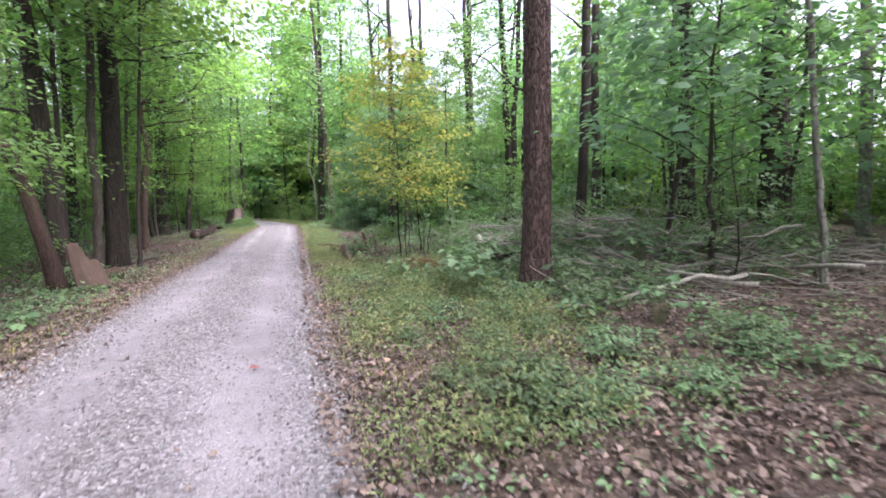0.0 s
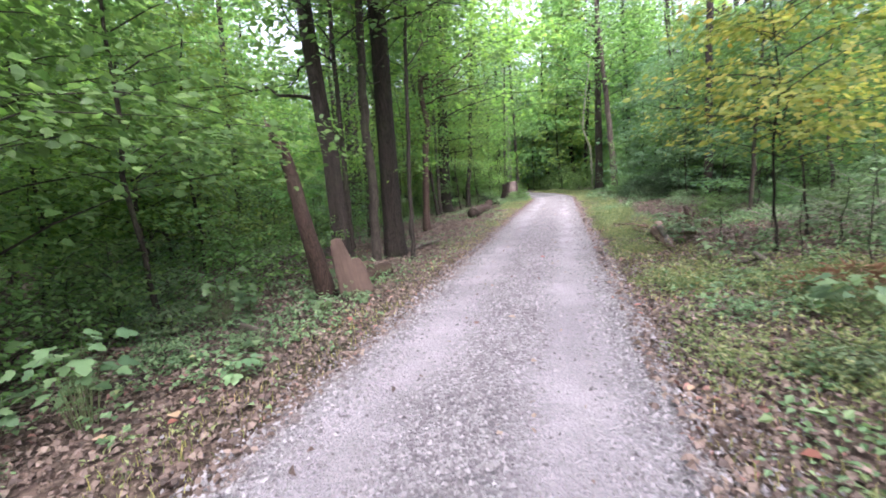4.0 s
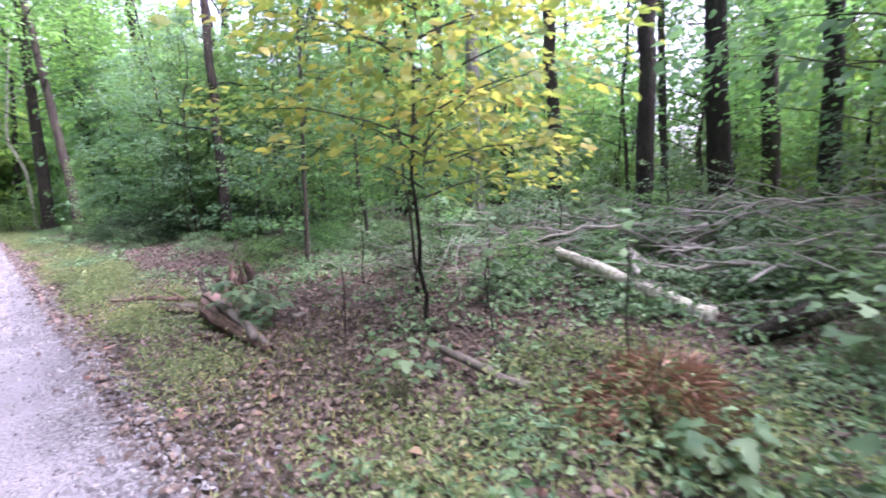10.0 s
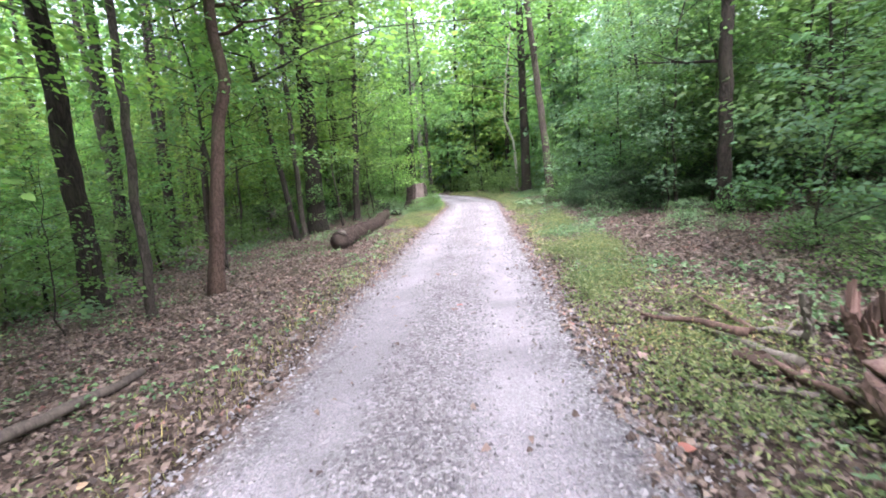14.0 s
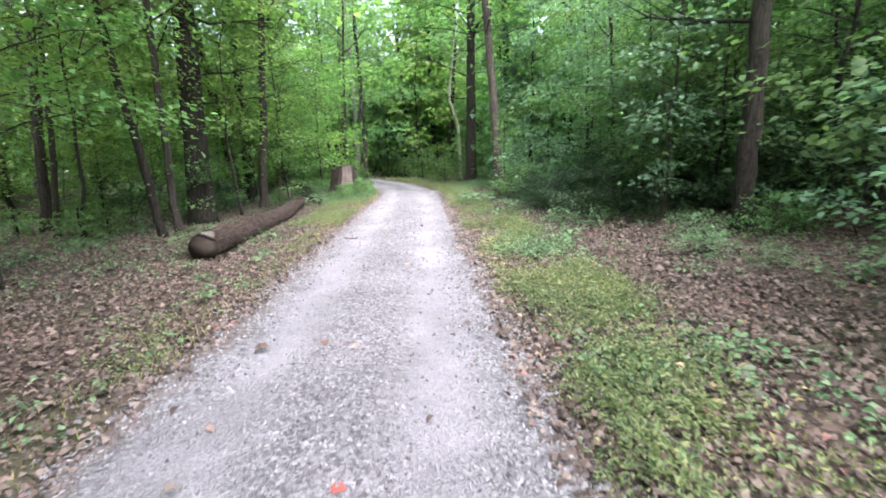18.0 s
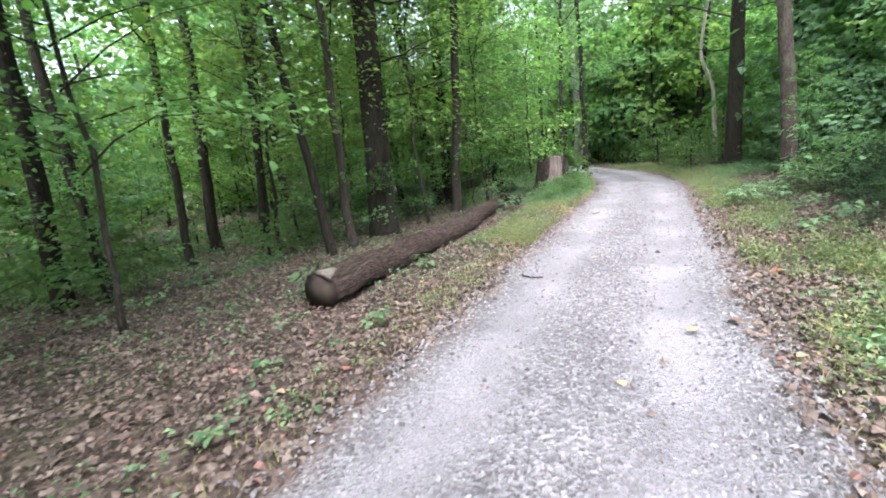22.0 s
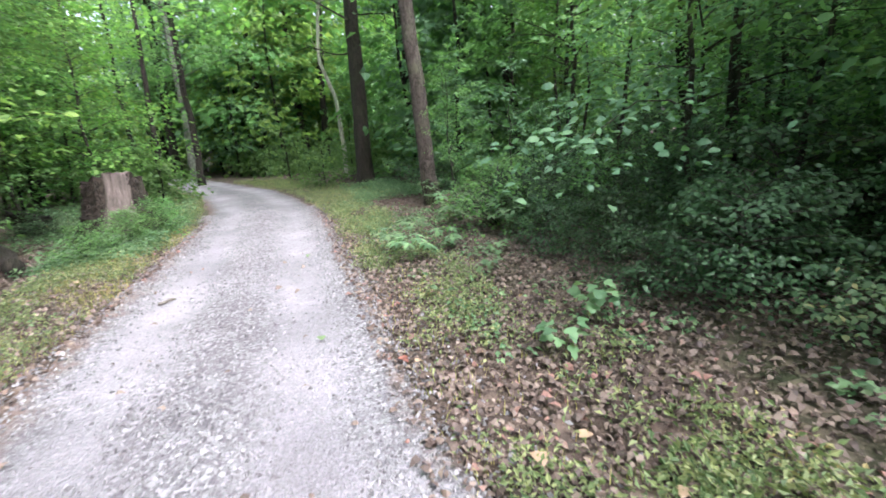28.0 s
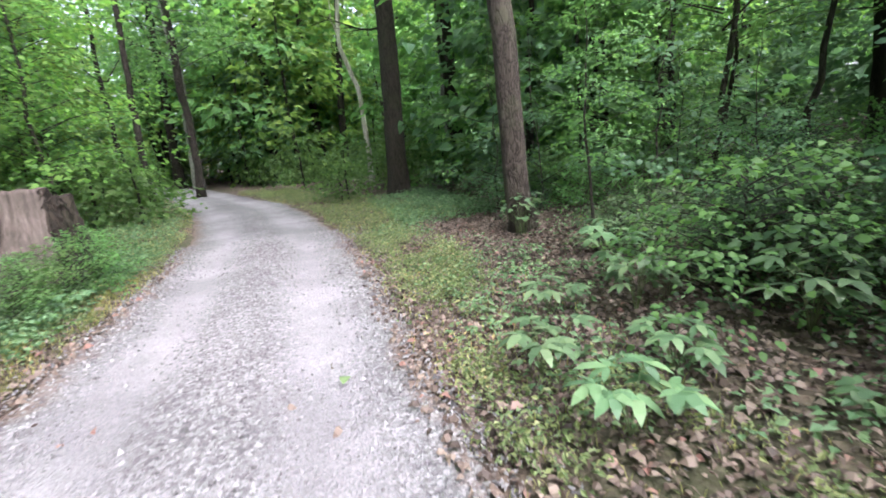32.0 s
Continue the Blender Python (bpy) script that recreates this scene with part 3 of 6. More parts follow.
# the first kind has shade put into its leaf colour
THICKET = [crown_meshes(47, SHADED, n_spray=44, base=0.12, top=1.25, radius=0.95, n_leaf=46, leaf=0.06, droop=0.06),
           crown_meshes(48, GREEN, n_spray=40, base=0.12, top=1.0, radius=1.0, n_leaf=46, leaf=0.06, droop=0.07),
           crown_meshes(49, HERB, n_spray=40, base=0.08, top=0.7, radius=0.9, n_leaf=42, leaf=0.06, droop=0.09)]
STEMS, POLES = [], []
for k in range(3):
    r = np.random.default_rng(60 + k)
    line = trunk_line((6.0, 5.0, 7.6)[k], (0.02, 0.01), 0.10, r, 14)
    STEMS.append(Geo().add(*tube(line, trunk_radii(line, 0.09, 0.2), 7, 0.05, r)).mesh("trunk", BARK_MID))
for k, mat in enumerate((BARK_DARK, BARK_MID, BARK_PALE, BARK_DARK)):
    r = np.random.default_rng(70 + k)
    line = trunk_line(18, (0.012 * (-1) ** k, 0.008), 0.06, r, 18)
    POLES.append(Geo().add(*tube(line, trunk_radii(line, 0.30, 0.3), 10, 0.06, r)).mesh("trunk", mat))
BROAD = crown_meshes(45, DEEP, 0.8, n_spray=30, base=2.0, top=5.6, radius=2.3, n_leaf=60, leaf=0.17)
HERO = []


def hero_tree(x, y, diam, lean, label, mat=BARK_DARK, height=16.0, crown=0, kink=None, limbs=4, seed=0, seg=18, scale=1.0, bend=0.05, low=(), name="tree"):
    """A tree whose own trunk, limbs and crown can be told apart."""
    rng = np.random.default_rng(int(abs(x * 131 + y * 17)) + seed)
    z = float(ground_z(x, y))
    ob = thing(name, x, y, z - 0.03, label, "tree", "trees along the lane")
    line = trunk_line(height, lean, bend, rng, 40, kink)
    part("trunk", Geo().add(*tube(line, trunk_radii(line, diam), seg, 0.05 if seg < 40 else 0.015, rng, True, 5, 0.035 if seg > 40 else 0.0)).mesh("trunk", mat), ob)
    for i in range(limbs):
        at = int(rng.uniform(0.42, 0.9) * len(line))
        a = rng.uniform(0, 6.28)
        reach = rng.uniform(1.0, 2.6) * min(1, diam * 3 + 0.3)
        s = np.linspace(0, 1, 7)[:, None]
        jig = np.cumsum(rng.normal(0, 0.05, (7, 3)), 0) * reach
        limb = line[at] + np.array([math.cos(a), math.sin(a), 0.0]) * s * reach + np.array([0, 0, 0.7]) * s ** 1.3 * reach + jig - jig[0]
        part("branch", Geo().add(*tube(limb, np.linspace(diam * 0.16, 0.012, 7), 7, 0.05, rng)).mesh("branch", mat), ob)
    for h, a, reach in low:
        # bare low limb with a fork of twigs
        root = np.array([np.interp(h, line[:, 2], line[:, k]) for k in range(3)])
        s = np.linspace(0, 1, 8)[:, None]
        jig = np.cumsum(rng.normal(0, 0.03, (8, 3)), 0) * reach
        limb = root + np.array([math.cos(a), math.sin(a), 0.12]) * s * reach + jig - jig[0]
        g = Geo().add(*tube(limb, np.linspace(0.035, 0.008, 8), 6, 0.05, rng))
        for k in (3, 4, 5, 6):
            b = a + rng.choice((-1, 1)) * rng.uniform(0.4, 0.9)
            q = np.linspace(0, 1, 4)[:, None]
            g.add(*tube(limb[k] + np.array([math.cos(b), math.sin(b), rng.normal(0.1, 0.2)]) * q * reach * 0.4, np.linspace(0.012, 0.004, 4), 4, 0, rng, False))
        part("branch", g.mesh("branch", mat), ob)
    if crown is not None and (-8.6 < x < 3.0 or (x < 5.5 and y < 17) or (y > 34 and x < 6)):
        kinds = HIGH if height > 10 else SLIM
        leaf_mesh, twig_mesh = kinds[crown % len(kinds)]
        for nm, me in (("crown", leaf_mesh), ("limb", twig_mesh)):
            c = part(nm, me, ob)
            k = height / (17.0 if height > 10 else 7.0) * scale
            c.scale = (k, k, k)
            mid = line[int(len(line) * 0.7)]
            c.location = (mid[0], mid[1], 0)
            c.rotation_euler = (0, 0, rng.uniform(0, 6.28))
    HERO.append((x, y))
    return ob

hero_tree(2.52, 5.88, 0.44, (-0.006, 0.012), "tall pine with deeply furrowed reddish-brown bark beside brush", BARK_PINE, 18, 1, seg=60, limbs=3, bend=0.02, scale=1.3)
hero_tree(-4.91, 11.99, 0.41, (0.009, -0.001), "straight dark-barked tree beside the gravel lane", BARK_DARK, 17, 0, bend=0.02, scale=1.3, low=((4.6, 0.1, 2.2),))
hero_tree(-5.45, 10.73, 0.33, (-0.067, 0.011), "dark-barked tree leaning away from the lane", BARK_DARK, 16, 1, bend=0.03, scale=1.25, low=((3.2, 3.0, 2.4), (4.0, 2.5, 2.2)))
hero_tree(-5.10, 11.42, 0.19, (0.028, 0.005), "slim grey-brown tree behind a larger trunk", BARK_MID, 13, 0)
hero_tree(-5.84, 11.81, 0.13, (0.015, 0.003), "thin grey-brown young tree in the shade", BARK_MID, 9, 0, scale=1.5)
hero_tree(-4.36, 11.55, 0.09, (0.053, 0.010), "very thin young tree near the lane", BARK_MID, 8, 1, scale=1.7)
hero_tree(-5.85, 17.27, 0.24, (-0.09, 0.34), "crooked reddish-barked tree at the lane side", BARK_RED, 14, 2, scale=1.45, kink=((1.2, 0.04, 0.02), (2.9, 0.16, 0.04), (3.5, -0.34, -0.1), (4.8, 0.2, 0)), seg=22, bend=0.03, low=((4.4, 0.2, 2.2), (5.2, -0.6, 1.8)))
hero_tree(-5.99, 16.05, 0.12, (0.040, 0.001), "slim grey-green young tree on leaf litter", BARK_MID, 10, 1, scale=1.4)
hero_tree(-7.73, 17.04, 0.31, (0.030, 0.001), "dark straight tree standing in leaf litter", BARK_DARK, 16, 0)
hero_tree(-10.9, 21.6, 0.20, (0.006, 0.000), "slender dark tree back from the lane", BARK_MID, 14, 2)
hero_tree(-7.30, 23.80, 0.18, (-0.108, -0.060), "slim dark tree leaning beside the fallen log", BARK_DARK, 13, 2, bend=0.03)
hero_tree(-7.33, 24.5, 0.18, (0.010, 0.014), "grey slim tree standing close behind the log", BARK_MID, 14, 0, scale=1.2)
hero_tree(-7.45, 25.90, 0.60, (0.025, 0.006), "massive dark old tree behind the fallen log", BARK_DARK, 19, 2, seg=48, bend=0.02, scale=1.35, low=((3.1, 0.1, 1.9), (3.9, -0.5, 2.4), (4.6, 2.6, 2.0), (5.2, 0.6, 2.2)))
hero_tree(-8.30, 31.52, 0.36, (0.005, -0.008), "dark tree of a close-set pair", BARK_DARK, 17, 1, bend=0.02, scale=1.2, low=((3.4, -0.3, 1.6), (4.4, 3.0, 1.8)))
hero_tree(-8.40, 31.10, 0.33, (-0.16, -0.007), "dark tree leaning out from a close-set pair", BARK_DARK, 16, 2, bend=0.02)
hero_tree(-6.93, 28.99, 0.27, (0.078, 0.013), "grey-brown trunk behind the log", BARK_MID, 15, 0)
hero_tree(-10.3, 20.6, 0.28, (0.050, 0.030), "dark trunk at the edge of thick undergrowth", BARK_DARK, 15, 1)
hero_tree(-11.1, 23.4, 0.18, (0.041, 0.023), "slender dark tree in undergrowth", BARK_DARK, 13, 3)
hero_tree(-10.6, 25.0, 0.14, (0.062, 0.034), "slender grey tree in undergrowth", BARK_MID, 12, 2)
hero_tree(-12.1, 24.8, 0.28, (0.050, 0.021), "dark-barked tree among green saplings", BARK_DARK, 15, 0)
hero_tree(-11.9, 26.3, 0.25, (0.080, 0.038), "dark leaning tree among green saplings", BARK_DARK, 14, 1)
hero_tree(3.35, 20.25, 0.27, (0.010, 0.0), "straight dark tree in dense undergrowth", BARK_DARK, 16, 0, scale=1.5, low=((3.0, 2.6, 1.6), (4.2, 0.2, 1.8)))
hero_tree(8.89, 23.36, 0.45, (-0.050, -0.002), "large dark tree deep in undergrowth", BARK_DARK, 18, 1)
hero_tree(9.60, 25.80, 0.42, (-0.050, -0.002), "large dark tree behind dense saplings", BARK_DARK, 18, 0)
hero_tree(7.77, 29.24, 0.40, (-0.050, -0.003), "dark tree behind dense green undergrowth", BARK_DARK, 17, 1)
hero_tree(1.20, 38.5, 0.58, (0.004, -0.004), "tall straight dark tree at the bend of the lane", BARK_DARK, 19, 2, bend=0.015, scale=1.5, low=((4.5, 3.3, 1.6), (5.8, 0.4, 1.8)))
hero_tree(1.60, 31.5, 0.36, (-0.075, 0.02), "grey-brown flaking tree close to the lane", BARK_FLAKE, 17, 0, bend=0.03, scale=1.3)
hero_tree(3.60, 40.3, 0.42, (-0.027, 0.008), "dark tree standing beyond the bend", BARK_DARK, 18, 1)
hero_tree(5.68, 35.17, 0.45, (-0.038, 0.012), "dark tree above green undergrowth", BARK_DARK, 18, 0)
hero_tree(8.93, 36.77, 0.36, (-0.025, 0.008), "grey trunk deep in the wood", BARK_MID, 17, 1)
hero_tree(8.65, 31.20, 0.38, (-0.10, 0.03), "dark leaning trunk in dense foliage", BARK_DARK, 17, 2)
hero_tree(0.95, 42.3, 0.20, (-0.03, 0.01), "bleached dead tree with a crooked bare top", BARK_WHITE, 12, None, kink=((3.5, -0.35, 0), (5.0, 0.5, 0)), limbs=5)
hero_tree(-7.85, 45.53, 0.20, (-0.008, 0.003), "slim dark tree inside the bend", BARK_DARK, 12, None)
hero_tree(-6.28, 42.30, 0.22, (0.040, -0.02), "slim dark tree at the inner edge of the bend", BARK_DARK, 13, None)
hero_tree(-7.08, 52.9, 0.55, (-0.02, -0.006), "pale grey trunk beyond the bend", BARK_PALE, 18, 0)
hero_tree(-8.60, 55.5, 0.60, (0.01, -0.01), "dark trunk beyond the bend", BARK_DARK, 18, 1)
hero_tree(8.48, 15.64, 0.44, (-0.003, 0.006), "pale grey smooth-barked tree behind the brush pile", BARK_PALE, 17, 0)
hero_tree(8.55, 16.8, 0.40, (-0.020, 0.030), "dark tree beside a pale trunk behind brush", BARK_DARK, 16, 1)
hero_tree(6.61, 10.47, 0.30, (-0.000, 0.000), "dark upright tree behind the brush pile", BARK_DARK, 17, 0)
hero_tree(9.93, 9.91, 0.49, (-0.023, 0.040), "large dark tree behind the brush pile", BARK_DARK, 18, 1)
hero_tree(10.66, 8.12, 0.38, (-0.022, 0.040), "dark upright tree in open woodland", BARK_DARK, 17, 0)
hero_tree(10.97, 6.20, 0.25, (-0.010, 0.022), "pale slim trunk in open woodland", BARK_PALE, 15, 2)
hero_tree(14.59, 5.49, 0.32, (-0.028, 0.05), "dark trunk far back in open woodland", BARK_DARK, 16, 0)
hero_tree(10.82, 11.32, 0.20, (-0.014, 0.031), "slim grey trunk in open woodland", BARK_MID, 15, 1)
hero_tree(10.60, 2.70, 0.30, (-0.03, 0.05), "dark trunk past the reddish pine", BARK_DARK, 16, 1)
hero_tree(13.2, 9.4, 0.42, (-0.050, 0.020), "grey-brown trunk far back in open woodland", BARK_MID, 17, 0)
hero_tree(5.33, 3.60, 0.09, (-0.12, 0.05), "thin leaning grey sapling beside the pine", BARK_PALE, 6.5, 0, limbs=2)
hero_tree(9.34, 19.83, 0.42, (-0.060, 0.029), "dark trunk in thick far undergrowth", BARK_DARK, 17, 2)
hero_tree(9.74, 13.8, 0.38, (-0.018, 0.006), "dark trunk at the back of the clearing", BARK_DARK, 17, 1)
hero_tree(3.99, 26.13, 0.14, (-0.10, 0.013), "thin dark young tree in deep shade", BARK_DARK, 8, 1, limbs=5)
hero_tree(2.66, 14.90, 0.09, (0.028, 0.001), "thin grey sapling beside the rotten log", BARK_MID, 6.5, 2, limbs=3)


def leaning_snag():
    """A broken reddish trunk that leans back from the lane, and the split slab at its foot."""
    rng = np.random.default_rng(5)
    ob = thing("broken_tree", -4.72, 8.85, -0.10, "broken reddish tree trunk leaning with a snapped top", "tree")
    knots = np.array([(0, 0, 0), (-0.07, -0.15, 0.8), (-0.17, -0.16, 1.27), (-0.36, -0.02, 1.88), (-0.62, 0.10, 2.45)])
    at = np.linspace(0, 4, 18)
    s = np.linspace(0, 1, 18)[:, None]
    line = np.stack([np.interp(at, np.arange(5), knots[:, k]) for k in range(3)], -1)
    line[1:-1] = (line[:-2] + 2 * line[1:-1] + line[2:]) / 4
    part("trunk", Geo().add(*tube(line, np.linspace(0.115, 0.085, 18) * (1 + 0.4 * np.exp(-s[:, 0] * 9)), 16, 0.07, rng, True, 4)).mesh("trunk", BARK_RED), ob)
    g = Geo()
    for i in range(9):
        a = i * 0.7
        p = line[-1] + np.array([math.cos(a), math.sin(a), 0]) * 0.065
        g.add(*tube([p - [0, 0, 0.08], p + [-0.03, 0.01, 0.05], p + [-0.09, 0.02, rng.uniform(0.1, 0.26)]], [0.035, 0.025, 0.003], 5, 0.1, rng))
    part("splinters", g.mesh("splinters", WOOD_RED), ob, "snapped splintered top")


def wood_slab(x, y, z, size, turn, tilt, label, mat, seed, name="wood_slab"):
    """A thick split piece of trunk with a rough broken outline."""
    rng = np.random.default_rng(seed)
    w, h, d = size
    n, m = 15, 9
    u, v = np.meshgrid(np.linspace(-1, 1, m), np.linspace(0, 1, n))
    edge = 1 - 0.22 * np.clip(v - 0.55, 0, 1) + 0.06 * rng.standard_normal((n, 1)) * (v > 0.1)
    px = u * w * 0.5 * edge + 0.05 * w * np.sin(v * 5)
    pz = v * h * (1 - 0.22 * u * (v > 0.5)) + 0.03 * h * rng.standard_normal((1, m)) * v
    bulge = d * np.sqrt(np.clip(1 - 0.8 * u ** 2, 0.1, 1))
    front = np.stack([px, -bulge * 0.4 + 0.012 * rng.standard_normal((n, m)), pz], -1).reshape(-1, 3)
    back = np.stack([px * 0.96, bulge * 0.75 + 0.012 * rng.standard_normal((n, m)), pz * 0.98], -1).reshape(-1, 3)
    i, j = np.meshgrid(np.arange(n - 1), np.arange(m - 1), indexing="ij")
    q = np.stack([i * m + j, i * m + j + 1, (i + 1) * m + j + 1, (i + 1) * m + j], -1).reshape(-1, 4)
    rim = np.concatenate([np.arange(m), np.arange(1, n) * m + m - 1, (n - 1) * m + np.arange(m - 2, -1, -1), np.arange(n - 2, 0, -1) * m])
    nxt = np.roll(rim, -1)
    side = np.stack([rim, rim + n * m, nxt + n * m, nxt], -1)
    me = Geo().add(np.concatenate([front, back]), np.concatenate([q, q[:, ::-1] + n * m, side])).mesh(name, mat, False)
    ob = tagged(new(name, me), label, "wood")
    ob.location, ob.rotation_euler = (x, y, z), (radians(tilt), 0, radians(turn))
    return ob


leaning_snag()


def split_plank(x, y, z, turn, tilt, lean, label, mat, seed):
    """A thick split plank of trunk: a tall lobe and a shorter shoulder, rounded tops, a hollow foot."""
    rng = np.random.default_rng(seed)
    n, m = 22, 17
    u = np.linspace(-1, 1, m)
    tall = 0.92 * np.clip(1 - ((u + 0.45) / 0.62) ** 4, 0, 1) ** 0.3
    low = 0.56 * np.clip(1 - ((u - 0.5) / 0.56) ** 4, 0, 1) ** 0.3
    top = np.maximum(np.maximum(tall, low), 0.30) + 0.012 * rng.standard_normal(m)
    foot = 0.04 * np.clip(u, 0, 1) ** 2
    v = np.linspace(0, 1, n)[:, None]
    px = u * 0.205 * (1 + 0.10 * (1 - v)) + 0.004 * rng.standard_normal((n, m))
    pz = foot + v * (top - foot)
    groove = 0.004 * np.sin(u * 9 + 0.6) + 0.003 * np.sin(u * 23)
    front = np.stack([px, -0.055 * np.sqrt(np.clip(1.05 - u ** 2, 0.03, 1)) + groove + 0.003 * rng.standard_normal((n, m)), pz], -1).reshape(-1, 3)
    back = np.stack([px, 0.03 + 0 * px + 0.004 * rng.standard_normal((n, m)), pz], -1).reshape(-1, 3)
    i, j = np.meshgrid(np.arange(n - 1), np.arange(m - 1), indexing="ij")
    q = np.stack([i * m + j, i * m + j + 1, (i + 1) * m + j + 1, (i + 1) * m + j], -1).reshape(-1, 4)
    rim = np.concatenate([np.arange(m), np.arange(1, n) * m + m - 1, (n - 1) * m + np.arange(m - 2, -1, -1), np.arange(n - 2, 0, -1) * m])
    nxt = np.roll(rim, -1)
    side = np.stack([rim, rim + n * m, nxt + n * m, nxt], -1)
    ob = tagged(new("wood_slab", Geo().add(np.concatenate([front, back]), np.concatenate([q, q[:, ::-1] + n * m, side])).mesh("wood_slab", mat)), label, "wood")
    ob.location, ob.rotation_euler = (x, y, z), (radians(tilt), radians(lean), radians(turn))
    return ob


split_plank(-4.17, 8.70, 0.0, 26, -24, -11, "upright split plank of reddish trunk leaning on the verge", WOOD_PLANK, 3)


def log_thing(name, a, b, d0, d1, label, mat, seed, sag=0.0, seg=18, rings=30, cut=None, rough=0.05):
    """A fallen trunk from a to b, with its end faces."""
    rng = np.random.default_rng(seed)
    a, b = np.array(a, float), np.array(b, float)
    ob = thing(name, a[0], a[1], a[2], label, "log")
    s = np.linspace(0, 1, rings)[:, None]
    jig = np.cumsum(rng.normal(0, 0.010, (rings, 3)), 0)
    jig -= jig[0] + (jig[-1] - jig[0]) * s
    line = (b - a) * s + jig - np.array([0, 0, sag]) * np.sin(s * math.pi)
    part("bark", Geo().add(*tube(line, np.linspace(d0, d1, rings) * 0.5, seg, rough, rng, cut is None, 3, 0.045 if seg > 40 else 0.0)).mesh("bark", mat), ob)
    if cut:
        for end, way, d in ((line[0], line[0] - line[1], d0), (line[-1], line[-1] - line[-2], d1)):
            way = unit(way)
            rr = np.linspace(1.0, 0.0, 7)
            disc = end + way * (-0.012 - 0.012 * (1 - rr[:, None] ** 2))
            part("sawn_end", Geo().add(*tube(disc + way * np.linspace(0, 0.012, 7)[:, None], np.maximum(rr, 0.02) * d * 0.515, min(seg, 26), 0.01, rng)).mesh("sawn_end", cut), ob, "dark weathered sawn end")
    return ob


big_log = log_thing("fallen_log", (-4.97, 20.82, 0.17), (-5.66, 29.3, 0.14), 0.44, 0.31, "long fallen brown log with ridged bark and sawn end", BARK_LOG, 8, 0.0, 64, 110, WOOD_CUT, 0.02)


def bare_patch(log, radius, along, across, length, width):
    """A torn patch where the bark is gone, just proud of the trunk."""
    s, u = np.linspace(along, along + length, 7), np.linspace(-1, 1, 7)
    S, U = np.meshgrid(s, u, indexing="ij")
    taper = 1 - 0.75 * (S - along) / length
    t = across + U * taper * width / radius
    def sheet(r):
        return np.stack([r * np.cos(t) - 0.081 * S, S, r * np.sin(t)], -1).reshape(-1, 3)
    i, j = np.meshgrid(np.arange(6), np.arange(6), indexing="ij")
    q = np.stack([i * 7 + j, i * 7 + j + 1, (i + 1) * 7 + j + 1, (i + 1) * 7 + j], -1).reshape(-1, 4)
    rim = np.concatenate([np.arange(7), np.arange(1, 7) * 7 + 6, 42 + np.arange(5, -1, -1), np.arange(5, 0, -1) * 7])
    nxt = np.roll(rim, -1)
    part("bare_patch", Geo().add(np.concatenate([sheet(radius * 1.13), sheet(radius * 0.9)]), np.concatenate([q[:, ::-1], q + 49, np.stack([rim, nxt, nxt + 49, rim + 49], -1)])).mesh("bare_patch", WOOD_GREY), log, "pale patch of bare wood")


bare_patch(big_log, 0.22, 0.01, 1.25, 0.22, 0.11)
log_thing("fallen_branch", (-4.55, 14.15, 0.05), (-4.85, 11.9, 0.05), 0.07, 0.12, "fallen grey-brown branch lying in leaf litter", WOOD_LIMB, 9, 0.0, 9, 18)
log_thing("fallen_log", (-4.30, 10.05, 0.12), (-4.62, 9.25, 0.12), 0.27, 0.24, "short rotting log lying beside the split slab", BARK_RED, 10, 0, 14, 12, WOOD_CUT)
log_thing("fallen_branch", (-4.55, 7.15, 0.03), (-5.55, 7.75, 0.0), 0.13, 0.09, "bare grey fallen limb lying in shaded litter", WOOD_LIMB, 34, 0, 10, 14, None, 0.1)
log_thing("fallen_branch", (-4.9, 6.1, 0.0), (-5.9, 5.3, -0.03), 0.12, 0.10, "dark rotten limb lying in shaded litter", BARK_DARK, 35, 0, 10, 14, None, 0.1)
log_thing("birch_log", (3.50, 10.35, 0.68), (2.98, 8.55, 0.30), 0.13, 0.16, "pale fallen birch log lying across brush", BARK_WHITE, 12, 0.0, 12, 20)
log_thing("stick", (0.98, 9.95, 0.26), (1.02, 9.20, 0.16), 0.06, 0.075, "broken pale stick lying on leaf litter", WOOD_GREY, 13, 0, 9, 8)
log_thing("stick", (1.25, 10.15, 0.2), (0.75, 9.8, 0.15), 0.07, 0.06, "dark rotten branch piece in dead leaves", BARK_MID, 14, 0, 9, 8)


